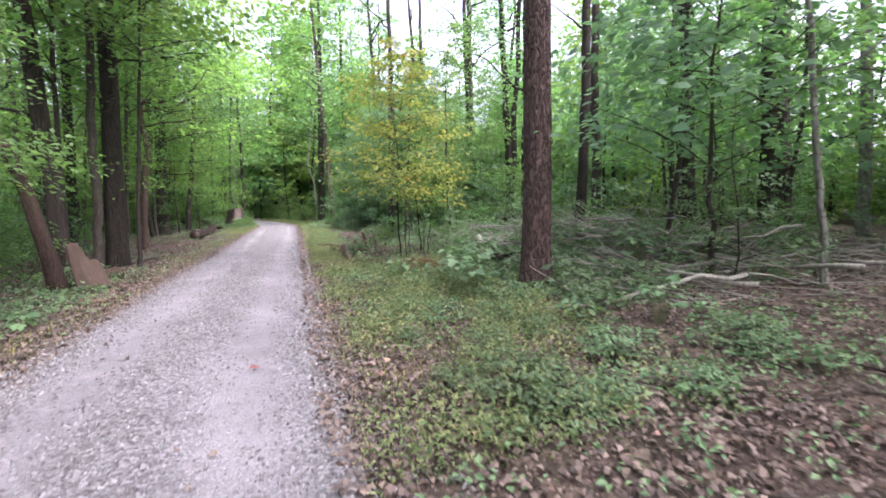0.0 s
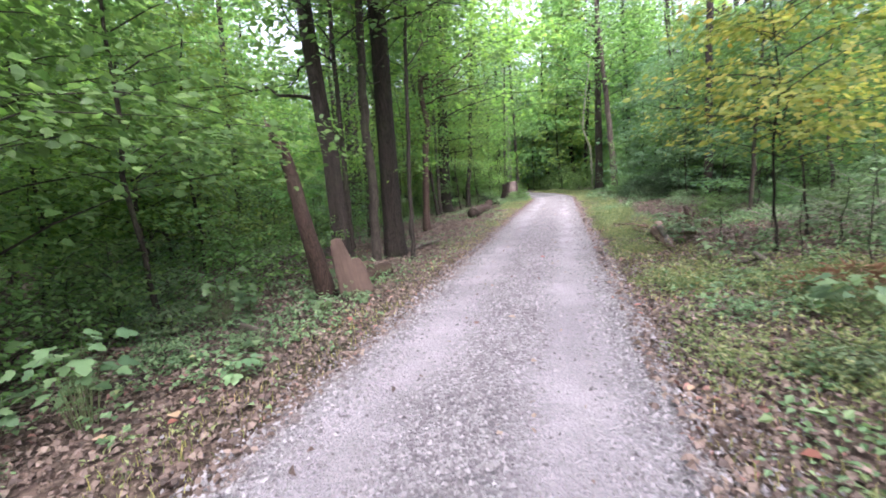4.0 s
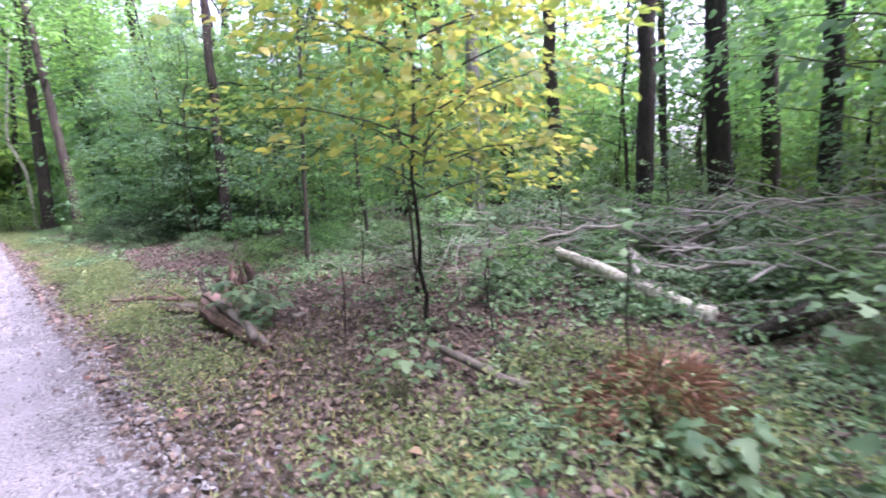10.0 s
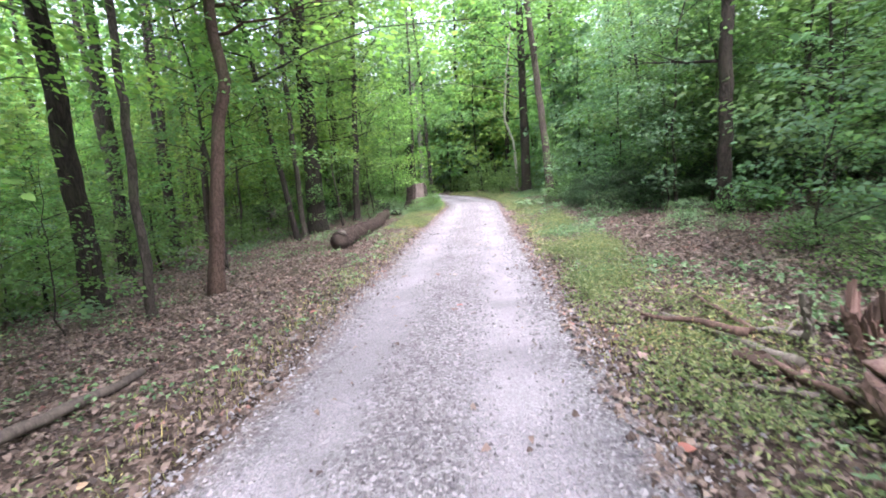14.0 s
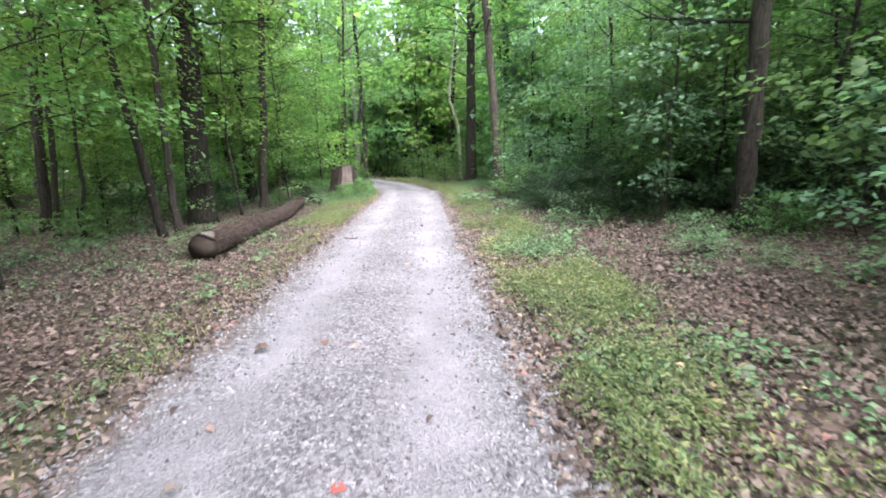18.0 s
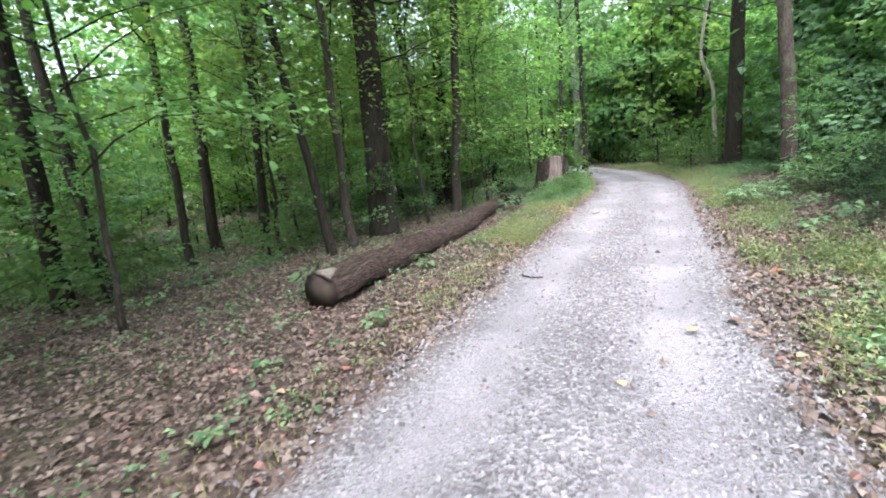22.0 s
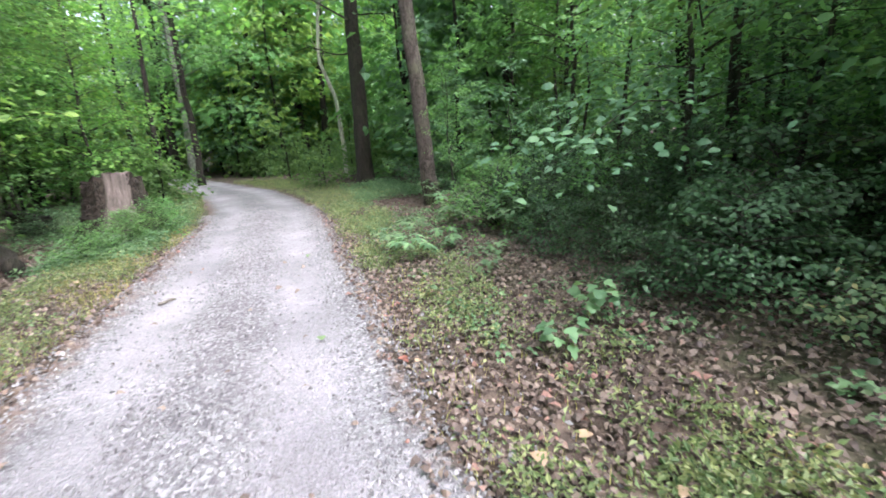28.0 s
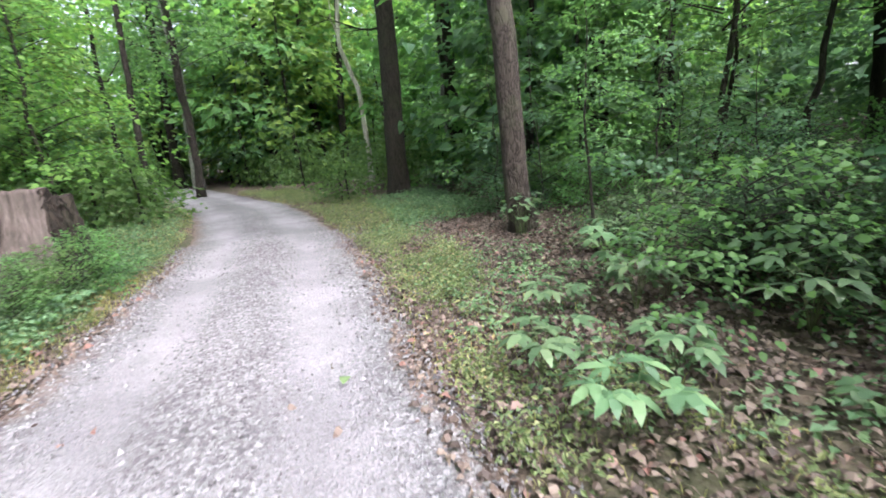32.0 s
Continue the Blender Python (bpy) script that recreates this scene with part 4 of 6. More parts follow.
def rotten_trunk():
    """A hollow rotten trunk with a ragged open end, half sunk in plants, and a bare pale strip along its top."""
    rng = np.random.default_rng(15)
    a, b = np.array([0.42, 13.22, 0.21]), np.array([0.32, 11.45, 0.10])
    ob = thing("rotten_log", a[0], a[1], 0.05, "hollow rotting log with splintered end beside the lane", "log")
    n, m = 34, 26
    ang = np.linspace(0, 2 * math.pi, m, endpoint=False)
    way = unit(b - a)
    side = unit(np.cross(way, [0, 0, 1.0]))
    up = np.cross(side, way)
    start = 0.16 * np.abs(rng.standard_normal(m)) + 0.10 * np.sin(ang * 2 + 0.7) - 0.04
    f = start[None] + (np.linspace(0, 1, n)[:, None]) * (np.linalg.norm(b - a) - start[None])
    r = 0.150 * (1 + 0.10 * np.sin(ang * 3 + f * 1.5) + 0.05 * np.sin(ang * 8 + 1)) + 0.006 * rng.standard_normal((n, m))
    r = r * (1 - 0.72 * np.clip(f / np.linalg.norm(b - a), 0, 1) ** 1.6)

    def ring(rad):
        return (a - np.array([a[0], a[1], 0.05]) + way * f[..., None] + side * (np.cos(ang) * rad)[..., None] + up * (np.sin(ang) * rad)[..., None]).reshape(-1, 3)
    i, j = np.meshgrid(np.arange(n - 1), np.arange(m), indexing="ij")
    k = (j + 1) % m
    q = np.stack([i * m + j, i * m + k, (i + 1) * m + k, (i + 1) * m + j], -1).reshape(-1, 4)
    jj = np.arange(m)
    kk = (jj + 1) % m
    lip = np.stack([jj, kk, n * m + kk, n * m + jj], -1)
    part("shell", Geo().add(np.concatenate([ring(r), ring(r * 0.68)]), np.concatenate([q[:, ::-1], q + n * m, lip])).mesh("shell", WOOD_ROT, False), ob)
    for h, w, lift, s0, s1, mat, word in ((0.30, 0.10, 0.012, 0.03, 0.95, WOOD_PINK, "raw pinkish stripped wood"), (-0.15, 0.05, 0.016, 0.45, 1.72, WOOD_GREY, "pale bare strip of wood"), (1.0, 0.035, 0.014, 0.02, 1.3, WOOD_GREY, "grey splinter along the top")):
        s = np.linspace(s0, s1, 12)
        u = np.linspace(-1, 1, 5)
        t = math.pi / 2 + h + u[None] * w / 0.15
        rad = (0.150 * 1.06 + lift + 0.005 * rng.standard_normal((12, 5))) * (1 - 0.72 * np.clip(s / 1.78, 0, 1) ** 1.6)[:, None]
        def sheet(rr):
            return (a - np.array([a[0], a[1], 0.05]) + way * s[:, None, None] + side * (np.cos(t) * rr)[..., None] + up * (np.sin(t) * rr)[..., None]).reshape(-1, 3)
        i, j = np.meshgrid(np.arange(11), np.arange(4), indexing="ij")
        q = np.stack([i * 5 + j, i * 5 + j + 1, (i + 1) * 5 + j + 1, (i + 1) * 5 + j], -1).reshape(-1, 4)
        rim = np.concatenate([np.arange(5), np.arange(1, 12) * 5 + 4, 55 + np.arange(3, -1, -1), np.arange(10, 0, -1) * 5])
        nxt = np.roll(rim, -1)
        part("wood_strip", Geo().add(np.concatenate([sheet(rad), sheet(rad - 0.03)]), np.concatenate([q, q[:, ::-1] + 60, np.stack([rim, rim + 60, nxt + 60, nxt], -1)])).mesh("wood_strip", mat), ob, word)


WOOD_PINK = wood_material("raw_rotten_wood", (0.104, 0.055, 0.047), (0.285, 0.200, 0.172), 5)
rotten_trunk()


def splinter_stump(x, y, height, spread, seed):
    """The torn foot of a rotten trunk: a ring of upright splinters."""
    rng = np.random.default_rng(seed)
    ob = thing("broken_stump", x, y, float(ground_z(x, y)) - 0.05, "torn upright stump of splintered rotten wood", "stump")
    for i in range(13):
        a = i * 0.97
        h, w, th = height * rng.uniform(0.35, 1.0), rng.uniform(0.04, 0.085), rng.uniform(0.012, 0.028)
        n = 7
        u = np.linspace(-1, 1, n)
        top = h * (1 - 0.45 * rng.random(n)) * (1 - 0.25 * u ** 2)
        lean = rng.normal(0.05, 0.08) * top / max(height, 0.1)
        away = spread * rng.uniform(0.35, 1)
        rows = []
        for z, narrow, push in ((0 * top, 1.15, 0 * top), (top * 0.5, 1.0, lean * 0.4), (top, 0.82, lean)):
            for side in (-1, 1):
                d = away + push + side * th * (1.2 - 0.5 * (z > 0)) + 0.006 * rng.standard_normal(n)
                t = u * w * narrow
                rows.append(np.stack([math.cos(a) * d - math.sin(a) * t, math.sin(a) * d + math.cos(a) * t, z], -1))
        v = np.concatenate(rows)
        j = np.arange(n - 1)
        q = [np.stack([k * 2 * n + s * n + j, k * 2 * n + s * n + j + 1, (k + 1) * 2 * n + s * n + j + 1, (k + 1) * 2 * n + s * n + j], -1)[:, ::1 if s else -1] for k in (0, 1) for s in (0, 1)]
        q.append(np.stack([4 * n + j, 5 * n + j, 5 * n + j + 1, 4 * n + j + 1], -1))
        q.append(np.array([[k * 2 * n + e, k * 2 * n + n + e, (k + 1) * 2 * n + n + e, (k + 1) * 2 * n + e] for k in (0, 1) for e in (0, n - 1)]))
        part("splinter", Geo().add(v, np.concatenate(q)).mesh("splinter", (WOOD_PLANK, WOOD_ROT, WOOD_PINK)[i % 3], False), ob)


splinter_stump(1.12, 14.05, 0.55, 0.13, 18)
splinter_stump(1.55, 13.75, 0.26, 0.16, 19)
log_thing("rotten_log", (0.30, 13.15, 0.16), (0.22, 14.9, 0.06), 0.06, 0.035, "thin dark rotten pole lying along the verge", WOOD_ROT, 16, 0, 9, 18)
wood_slab(0.46, 13.6, 0.02, (0.22, 0.40, 0.07), 60, -70, "splintered reddish chunk of rotten wood", WOOD_PLANK, 17)
for x, y, size, turn, tilt, mat in ((1.15, 13.45, (0.16, 0.52, 0.06), 70, -14, WOOD_PLANK), (0.86, 13.72, (0.10, 0.34, 0.05), 35, -20, WOOD_ROT), (0.72, 13.40, (0.13, 0.30, 0.045), 110, -12, WOOD_PINK), (0.62, 13.88, (0.07, 0.42, 0.04), 20, -8, WOOD_GREY)):
    wood_slab(x, y, 0.03, size, turn, tilt, "broken chunk of rotten wood beside the torn stump", mat, int(y * 100), "wood_chunk")
log_thing("stick", (0.42, 13.7, 0.12), (0.02, 14.9, 0.07), 0.09, 0.06, "pale splintered plank of wood lying on the verge", WOOD_GREY, 19, 0, 8, 8)
log_thing("dead_branch", (2.86, 7.9, 0.50), (2.62, 8.25, 0.24), 0.10, 0.14, "dark stub of a broken dead branch", BARK_DARK, 20, 0, 9, 8)
log_thing("dead_branch", (2.7, 8.15, 0.28), (3.55, 6.75, 0.34), 0.11, 0.05, "dark arched dead branch above low plants", BARK_DARK, 21, -0.20, 9, 20)
log_thing("fallen_log", (-6.2, 31.3, 0.10), (-5.2, 29.6, 0.12), 0.22, 0.25, "dark rotten log in front of the hollow stump", BARK_DARK, 22, 0, 12, 12)


FACE = wood_material("bare_stump_wood", (0.05, 0.041, 0.036), (0.18, 0.148, 0.132))


def hollow_stump():
    """The wide broken stump by the bend: a dark flaring shell and a broad bare face that sweeps out to its foot."""
    rng = np.random.default_rng(23)
    ob = thing("tree_stump", -4.75, 32.45, -0.05, "wide broken dark stump with a pale bare face", "stump")
    n, m = 30, 40
    a = np.linspace(0, 2 * math.pi, m, endpoint=False)
    h = np.linspace(0, 1, n)[:, None]
    top = 1.20 - 0.10 * np.clip(np.cos(a), 0, 1) - 0.10 * np.clip(-np.cos(a), 0, 1) + 0.03 * np.sin(a * 5) + 0.03 * rng.standard_normal(m)
    r = (0.45 + 0.40 * np.exp(-h * 2.6)) * (1 + 0.07 * np.sin(a * 5 + 0.6) + 0.035 * np.sin(a * 11)) + 0.010 * rng.standard_normal((n, m))
    out = np.stack([r * np.cos(a), r * np.sin(a) * 0.85, h * top], -1)
    ri = r * 0.74
    inn = np.stack([ri * np.cos(a), ri * np.sin(a) * 0.85, 0.45 + h * (top - 0.48)], -1)
    i, j = np.meshgrid(np.arange(n - 1), np.arange(m), indexing="ij")
    k = (j + 1) % m
    q = np.stack([i * m + j, i * m + k, (i + 1) * m + k, (i + 1) * m + j], -1).reshape(-1, 4)
    j = np.arange(m)
    k = (j + 1) % m
    lip = np.stack([(n - 1) * m + j, (n - 1) * m + k, n * m + (n - 1) * m + k, n * m + (n - 1) * m + j], -1)
    part("shell", Geo().add(np.concatenate([out.reshape(-1, 3), inn.reshape(-1, 3)]), np.concatenate([q, q[:, ::-1] + n * m, lip])).mesh("shell", BARK_ROT, False), ob)
    w, m = 13, 24
    u, v = np.meshgrid(np.linspace(-1, 1, w), np.linspace(0, 1, m))
    half = 0.25 + 0.02 * np.sin(v * 7) - 0.03 * v + 0.05 * (1 - v) ** 2
    depth = -(0.40 + 0.46 * np.exp(-v * 2.8)) + 0.07 * u ** 2 + 0.012 * np.sin(u * 11 + v * 2) + 0.004 * rng.standard_normal(u.shape)
    face = np.stack([u * half + 0.06 - 0.20 * (1 - v) ** 1.7, depth, v * (1.25 - 0.02 * np.abs(np.sin(u * 4)))], -1).reshape(-1, 3)
    rear = face + np.array([0, 0.09, 0])
    i, j = np.meshgrid(np.arange(m - 1), np.arange(w - 1), indexing="ij")
    q = np.stack([i * w + j, i * w + j + 1, (i + 1) * w + j + 1, (i + 1) * w + j], -1).reshape(-1, 4)
    rim = np.concatenate([np.arange(w), np.arange(1, m) * w + w - 1, (m - 1) * w + np.arange(w - 2, -1, -1), np.arange(m - 2, 0, -1) * w])
    nxt = np.roll(rim, -1)
    c = w * m
    part("stripped_face", Geo().add(np.concatenate([face, rear]), np.concatenate([q, q[:, ::-1] + c, np.stack([rim, rim + c, nxt + c, nxt], -1)])).mesh("stripped_face", FACE), ob, "pale bare wood face")
    ob.rotation_euler, ob.scale = (0, 0, radians(24)), (1.0, 1.0, 1.06)


hollow_stump()

for i in range(14):
    r = np.random.default_rng(400 + i)
    x, y, a = r.uniform(0.2, 1.3), r.uniform(11.4, 14.4), r.normal(1.75, 0.5)
    ln = r.uniform(0.3, 0.9)
    z = float(ground_z(x, y)) + r.uniform(0.02, 0.14)
    log_thing("bark_strip", (x, y, z), (x + math.cos(a) * ln, y + math.sin(a) * ln, z + r.normal(0, 0.05)), r.uniform(0.03, 0.09), 0.025, "loose strip of rotten bark beside the log", WOOD_ROT if i % 2 else WOOD_GREY, 420 + i, 0, 7, 8, None, 0.15)


@functools.lru_cache(maxsize=None)
def leaf_tone(color):
    m = Nodes("fallen_leaf")
    return m.surface(m.principled(m.mix(m.noise(m.coords(), 30, 4), color, tuple(c * 0.55 for c in color)), 0.6))


def lane_leaf(x, y, size, turn, color, label, z=0.04, group="leaves on the lane"):
    """One curled fallen leaf that stands out on the lane."""
    mat = leaf_tone(color)
    d = np.array([[math.cos(turn), math.sin(turn), 0.05]])
    v, tr = lobed_leaves(np.zeros((1, 3)), d, np.array([[0.1, 0.05, 1.0]]), size, 0.9, 0.25)
    ob = tagged(new("fallen_leaf", mesh_from("fallen_leaf", v, tr, mat)), label, "leaf", group)
    ob.location = (x, y, z)


RED, TAN, BROWN, OLIVE = (0.30, 0.07, 0.055), (0.33, 0.235, 0.15), (0.13, 0.075, 0.055), (0.10, 0.16, 0.06)
PINKISH, RUSSET = (0.26, 0.18, 0.16), (0.22, 0.085, 0.06)
for i, (x, y, size, c, word) in enumerate(((-1.41, 4.03, 0.10, RED, "red"), (-1.81, 11.25, 0.10, RED, "red"), (-2.73, 17.22, 0.13, BROWN, "dark brown"), (-2.32, 17.29, 0.10, BROWN, "dark brown"),
                                          (-2.06, 17.13, 0.09, TAN, "tan"), (-1.70, 19.81, 0.09, TAN, "tan"), (-2.24, 23.12, 0.10, TAN, "tan"), (-2.02, 7.83, 0.10, TAN, "tan"),
                                          (-2.33, 7.58, 0.08, BROWN, "dark brown"), (-2.56, 12.53, 0.09, TAN, "tan"), (-1.24, 28.39, 0.09, OLIVE, "green"), (-2.71, 26.41, 0.07, BROWN, "dark brown"),
                                          (-1.25, 25.38, 0.09, OLIVE, "green"), (-1.84, 15.61, 0.09, RED, "red"), (-1.95, 15.50, 0.10, BROWN, "dark brown"), (-1.32, 20.78, 0.11, TAN, "tan"), (-0.95, 21.01, 0.12, BROWN, "dark brown"), (-0.36, 22.61, 0.12, RED, "red"))):
    lane_leaf(x, y, size, i * 1.7, c, "curled " + word + " leaf lying on pale gravel")
r = np.random.default_rng(91)
for i in range(110):
    x, y = (r.uniform(-0.75, 0.5) if i % 3 else r.uniform(-4.3, -3.45)), r.uniform(3, 31)
    color, word = ((TAN, "tan"), (BROWN, "dark brown"), (PINKISH, "pinkish brown"), (RUSSET, "russet"))[int(r.integers(4))]
    lane_leaf(x, y, r.uniform(0.06, 0.11), r.uniform(0, 6.28), color, "curled " + word + " leaf lying on the verge", float(ground_z(x, y)) + 0.035, "leaves on the verge")
log_thing("stick", (-2.80, 27.05, 0.035), (-2.66, 27.13, 0.04), 0.035, 0.025, "short pale stick lying on the lane", WOOD_GREY, 31, 0, 7, 6)
log_thing("stick", (-3.01, 22.20, 0.035), (-2.74, 22.13, 0.035), 0.02, 0.015, "thin dark stick lying on the lane", BARK_DARK, 32, 0, 7, 6)


FIELD = bark_material("field_stone", (0.07, 0.065, 0.06), (0.17, 0.16, 0.15), 12, 1.0, 0.004, 0.2)


def field_stone(x, y, size, seed):
    rng = np.random.default_rng(seed)
    bm = bmesh.new()
    bmesh.ops.create_icosphere(bm, subdivisions=2, radius=size)
    for v in bm.verts:
        v.co *= 1 + 0.16 * noise.noise(v.co * (1.6 / size) + Vector((seed, 0, 0)))
        v.co.z *= 0.55
        v.co.x *= 1.3
    me = bpy.data.meshes.new("stone")
    bm.to_mesh(me)
    bm.free()
    me.materials.append(FIELD)
    ob = tagged(new("stone", me), "pale grey stone at the edge of the lane", "stone", "stones")
    ob.location, ob.rotation_euler = (x, y, float(ground_z(x, y)) + size * 0.25), (0, 0, rng.uniform(0, 6))


for i, (x, y, size) in enumerate(((-0.92, 11.86, 0.07), (-0.81, 8.88, 0.06), (-0.62, 9.05, 0.045), (-0.7, 15.3, 0.045), (-0.62, 19.2, 0.05), (-3.5, 14.8, 0.05))):
    field_stone(x, y, size, 50 + i)
wood_slab(-7.0, 34.2, -0.05, (0.75, 0.5, 0.22), 20, 8, "low charred-looking stump in the undergrowth", BARK_DARK, 24, "rotten_stump")


# ---------------------------------------------------------------- undergrowth and the wood around
def clear_of_lane(x, y, gap):
    return abs(x - float(road_x(y))) > HALF + gap


def grow(name, kinds, stems, n, area, scale, seed, label, category, group, gap, pick=None, spread=0.9):
    """Scatters n plants of the given kinds over an area."""
    rng = np.random.default_rng(seed)
    x0, x1, y0, y1 = area
    placed, tries = [], 0
    while len(placed) < n and tries < n * 40:
        tries += 1
        x, y = rng.uniform(x0, x1), rng.uniform(y0, y1)
        s = rng.uniform(*scale)
        if not clear_of_lane(x, y, gap * s):
            continue
        if any((x - a) ** 2 + (y - b) ** 2 < (spread * s) ** 2 for a, b in placed):
            continue
        placed.append((x, y))
        k = int(rng.integers(len(kinds))) if pick is None else pick[int(rng.integers(len(pick)))]
        leaf_mesh, twig_mesh = kinds[k]
        ob = thing(name, x, y, float(ground_z(x, y)) - 0.03, label, category, group, rng.uniform(0, 6.28), s)
        if stems:
            part("trunk", stems[int(rng.integers(len(stems)))], ob)
        part("crown" if stems else "foliage", leaf_mesh, ob)
        part("limb", twig_mesh, ob)


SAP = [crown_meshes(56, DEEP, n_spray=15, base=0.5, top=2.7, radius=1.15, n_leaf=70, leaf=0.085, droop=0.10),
       crown_meshes(57, GREEN, n_spray=14, base=0.8, top=3.2, radius=1.25, n_leaf=74, leaf=0.09, droop=0.12),
       crown_meshes(58, HERB, n_spray=12, base=0.4, top=1.9, radius=0.9, n_leaf=60, leaf=0.085, droop=0.10)]
SAP_STEM = []
for k in range(2):
    r = np.random.default_rng(66 + k)
    line = trunk_line(3.0, (0.03, 0.02), 0.16, r, 12)
    SAP_STEM.append(Geo().add(*tube(line, trunk_radii(line, 0.032, 0.2), 6, 0.05, r)).mesh("trunk", BARK_MID))
L = "slender sapling with flat layers of green leaves"
grow("sapling", SAP, SAP_STEM, 22, (2.5, 8.5, 14.2, 22), (0.7, 1.15), 151, L, "tree", "saplings", 1.8, (0, 0, 2, 1), 0.9)
grow("sapling", SAP, SAP_STEM, 16, (2.2, 8.5, 27, 37), (0.7, 1.1), 152, L, "tree", "saplings", 1.8, (0, 1, 2), 1.0)
grow("sapling", SAP, SAP_STEM, 14, (3.4, 9.0, 4.0, 14), (0.6, 1.0), 153, L, "tree", "saplings", 2.0, (0, 2, 2), 1.2)
grow("sapling", SAP, SAP_STEM, 30, (-13, -6.4, 6, 36), (0.7, 1.15), 154, L, "tree", "saplings", 2.4, (1, 1, 0), 1.0)
YOUNG = "young broadleaf tree with layered green leaves"
DARK_YOUNG = "young tree with dense dark green leaves"
U = ("tree", "undergrowth trees")
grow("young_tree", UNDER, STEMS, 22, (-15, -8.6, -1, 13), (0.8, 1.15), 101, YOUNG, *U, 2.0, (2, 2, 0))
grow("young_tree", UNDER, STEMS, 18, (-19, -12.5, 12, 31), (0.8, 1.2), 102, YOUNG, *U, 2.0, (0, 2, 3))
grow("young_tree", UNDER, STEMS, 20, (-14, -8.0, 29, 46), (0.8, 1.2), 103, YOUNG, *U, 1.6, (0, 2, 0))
grow("young_tree", UNDER, STEMS, 14, (9.5, 16, -4, 17), (0.9, 1.5), 104, YOUNG, *U, 2.0, (0, 3, 3))
grow("young_tree", UNDER, STEMS, 8, (5.2, 12, 17.5, 27), (0.8, 1.15), 105, DARK_YOUNG, *U, 2.0, (0, 3, 0))
grow("young_tree", SLIM, STEMS, 7, (5.5, 13, 25, 37), (0.95, 1.3), 108, "slender young tree with leaves high on its stem", *U, 2.0, (0, 1), 1.2)
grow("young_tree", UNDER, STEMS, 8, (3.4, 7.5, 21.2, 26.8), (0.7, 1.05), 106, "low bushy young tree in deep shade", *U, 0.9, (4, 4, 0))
grow("young_tree", UNDER, STEMS, 4, (6.0, 10, 38, 46), (1.0, 1.3), 110, YOUNG, *U, 1.2, (3, 2))
grow("young_tree", UNDER, STEMS, 4, (-10, -6.8, 35, 46), (1.0, 1.3), 111, YOUNG, *U, 1.3, (2, 3))
TALL = "tall forest tree with a high green crown"
for x, y, s in ((4.4, 22.2, 0.9), (6.2, 27.2, 1.1), (5.0, 19.8, 1.15)):
    ob = thing("young_tree", x, y, float(ground_z(x, y)) - 0.03, DARK_YOUNG, *U, x * 5 + y, s)
    for nm, me in (("trunk", STEMS[1]), ("crown", UNDER[0][0]), ("limb", UNDER[0][1])):
        part(nm, me, ob)
for x, y, s in ((-6.8, 6.1, 0.95), (-7.0, 4.0, 0.95)):
    ob = thing("young_tree", x, y, float(ground_z(x, y)) - 0.03, YOUNG, *U, x * 5 + y, s)
    for nm, me in (("trunk", STEMS[2]), ("crown", UNDER[3][0]), ("limb", UNDER[3][1])):
        part(nm, me, ob)
# the pair at x -5.5 and -5.7 is added to shade the left verge
for x, y, s, k in ((-7.3, 19.9, 0.95, 1), (-7.0, 27.4, 1.0, 0), (-6.7, 31.2, 1.0, 1), (-7.0, 14.2, 0.95, 0), (-9.6, 24.6, 1.0, 0),
                   (-6.4, 7.6, 0.85, 1), (-6.8, 4.4, 0.9, 0), (-7.2, 1.4, 0.9, 1), (-9.0, 35.0, 1.1, 1),
                   (3.6, 23.9, 0.92, 1), (5.4, 21.0, 1.0, 1), (-5.5, 5.2, 0.82, 1), (-5.7, 2.2, 0.85, 0), (6.8, 29.6, 1.0, 1), (3.0, 25.9, 0.85, 2), (3.1, 21.9, 0.85, 2), (5.0, 31.4, 1.2, 1), (7.0, 34.5, 1.3, 0), (4.6, 15.6, 1.0, 1)):
    ob = thing("young_tree", x, y, float(ground_z(x, y)) - 0.03, "young tree with wide layers of drooping leaves", *U, x * 3 + y, s)
    for nm, me in (("trunk", STEMS[2]), ("crown", OVER[k][0]), ("limb", OVER[k][1])):
        part(nm, me, ob)
ob = thing("young_tree", 4.9, 4.9, float(ground_z(4.9, 4.9)) - 0.03, "young tree with large drooping dark green leaves", *U, 0.4)
for nm, me in (("trunk", STEMS[1]), ("crown", BROAD[0]), ("limb", BROAD[1])):
    part(nm, me, ob)
ob = thing("young_tree", 6.2, 7.0, float(ground_z(6.2, 7.0)) - 0.03, "young tree with large drooping dark green leaves", *U, 1.9, 1.25)
for nm, me in (("trunk", STEMS[2]), ("crown", BROAD[0]), ("limb", BROAD[1])):
    part(nm, me, ob)
grow("young_tree", SLIM, STEMS, 5, (7, 10.5, 0.5, 4.5), (1.0, 1.35), 107, "slender young tree with leaves high on its stem", *U, 2.0, None, 1.4)
T = ("tree", "tall forest trees")
grow("tall_tree", HIGH, POLES, 9, (-24, -11.5, -4, 46), (0.8, 1.15), 121, TALL, *T, 3.2, None, 3.0)
grow("tall_tree", HIGH, POLES, 7, (12, 26, -6, 46), (0.8, 1.15), 122, TALL, *T, 3.2, None, 3.0)
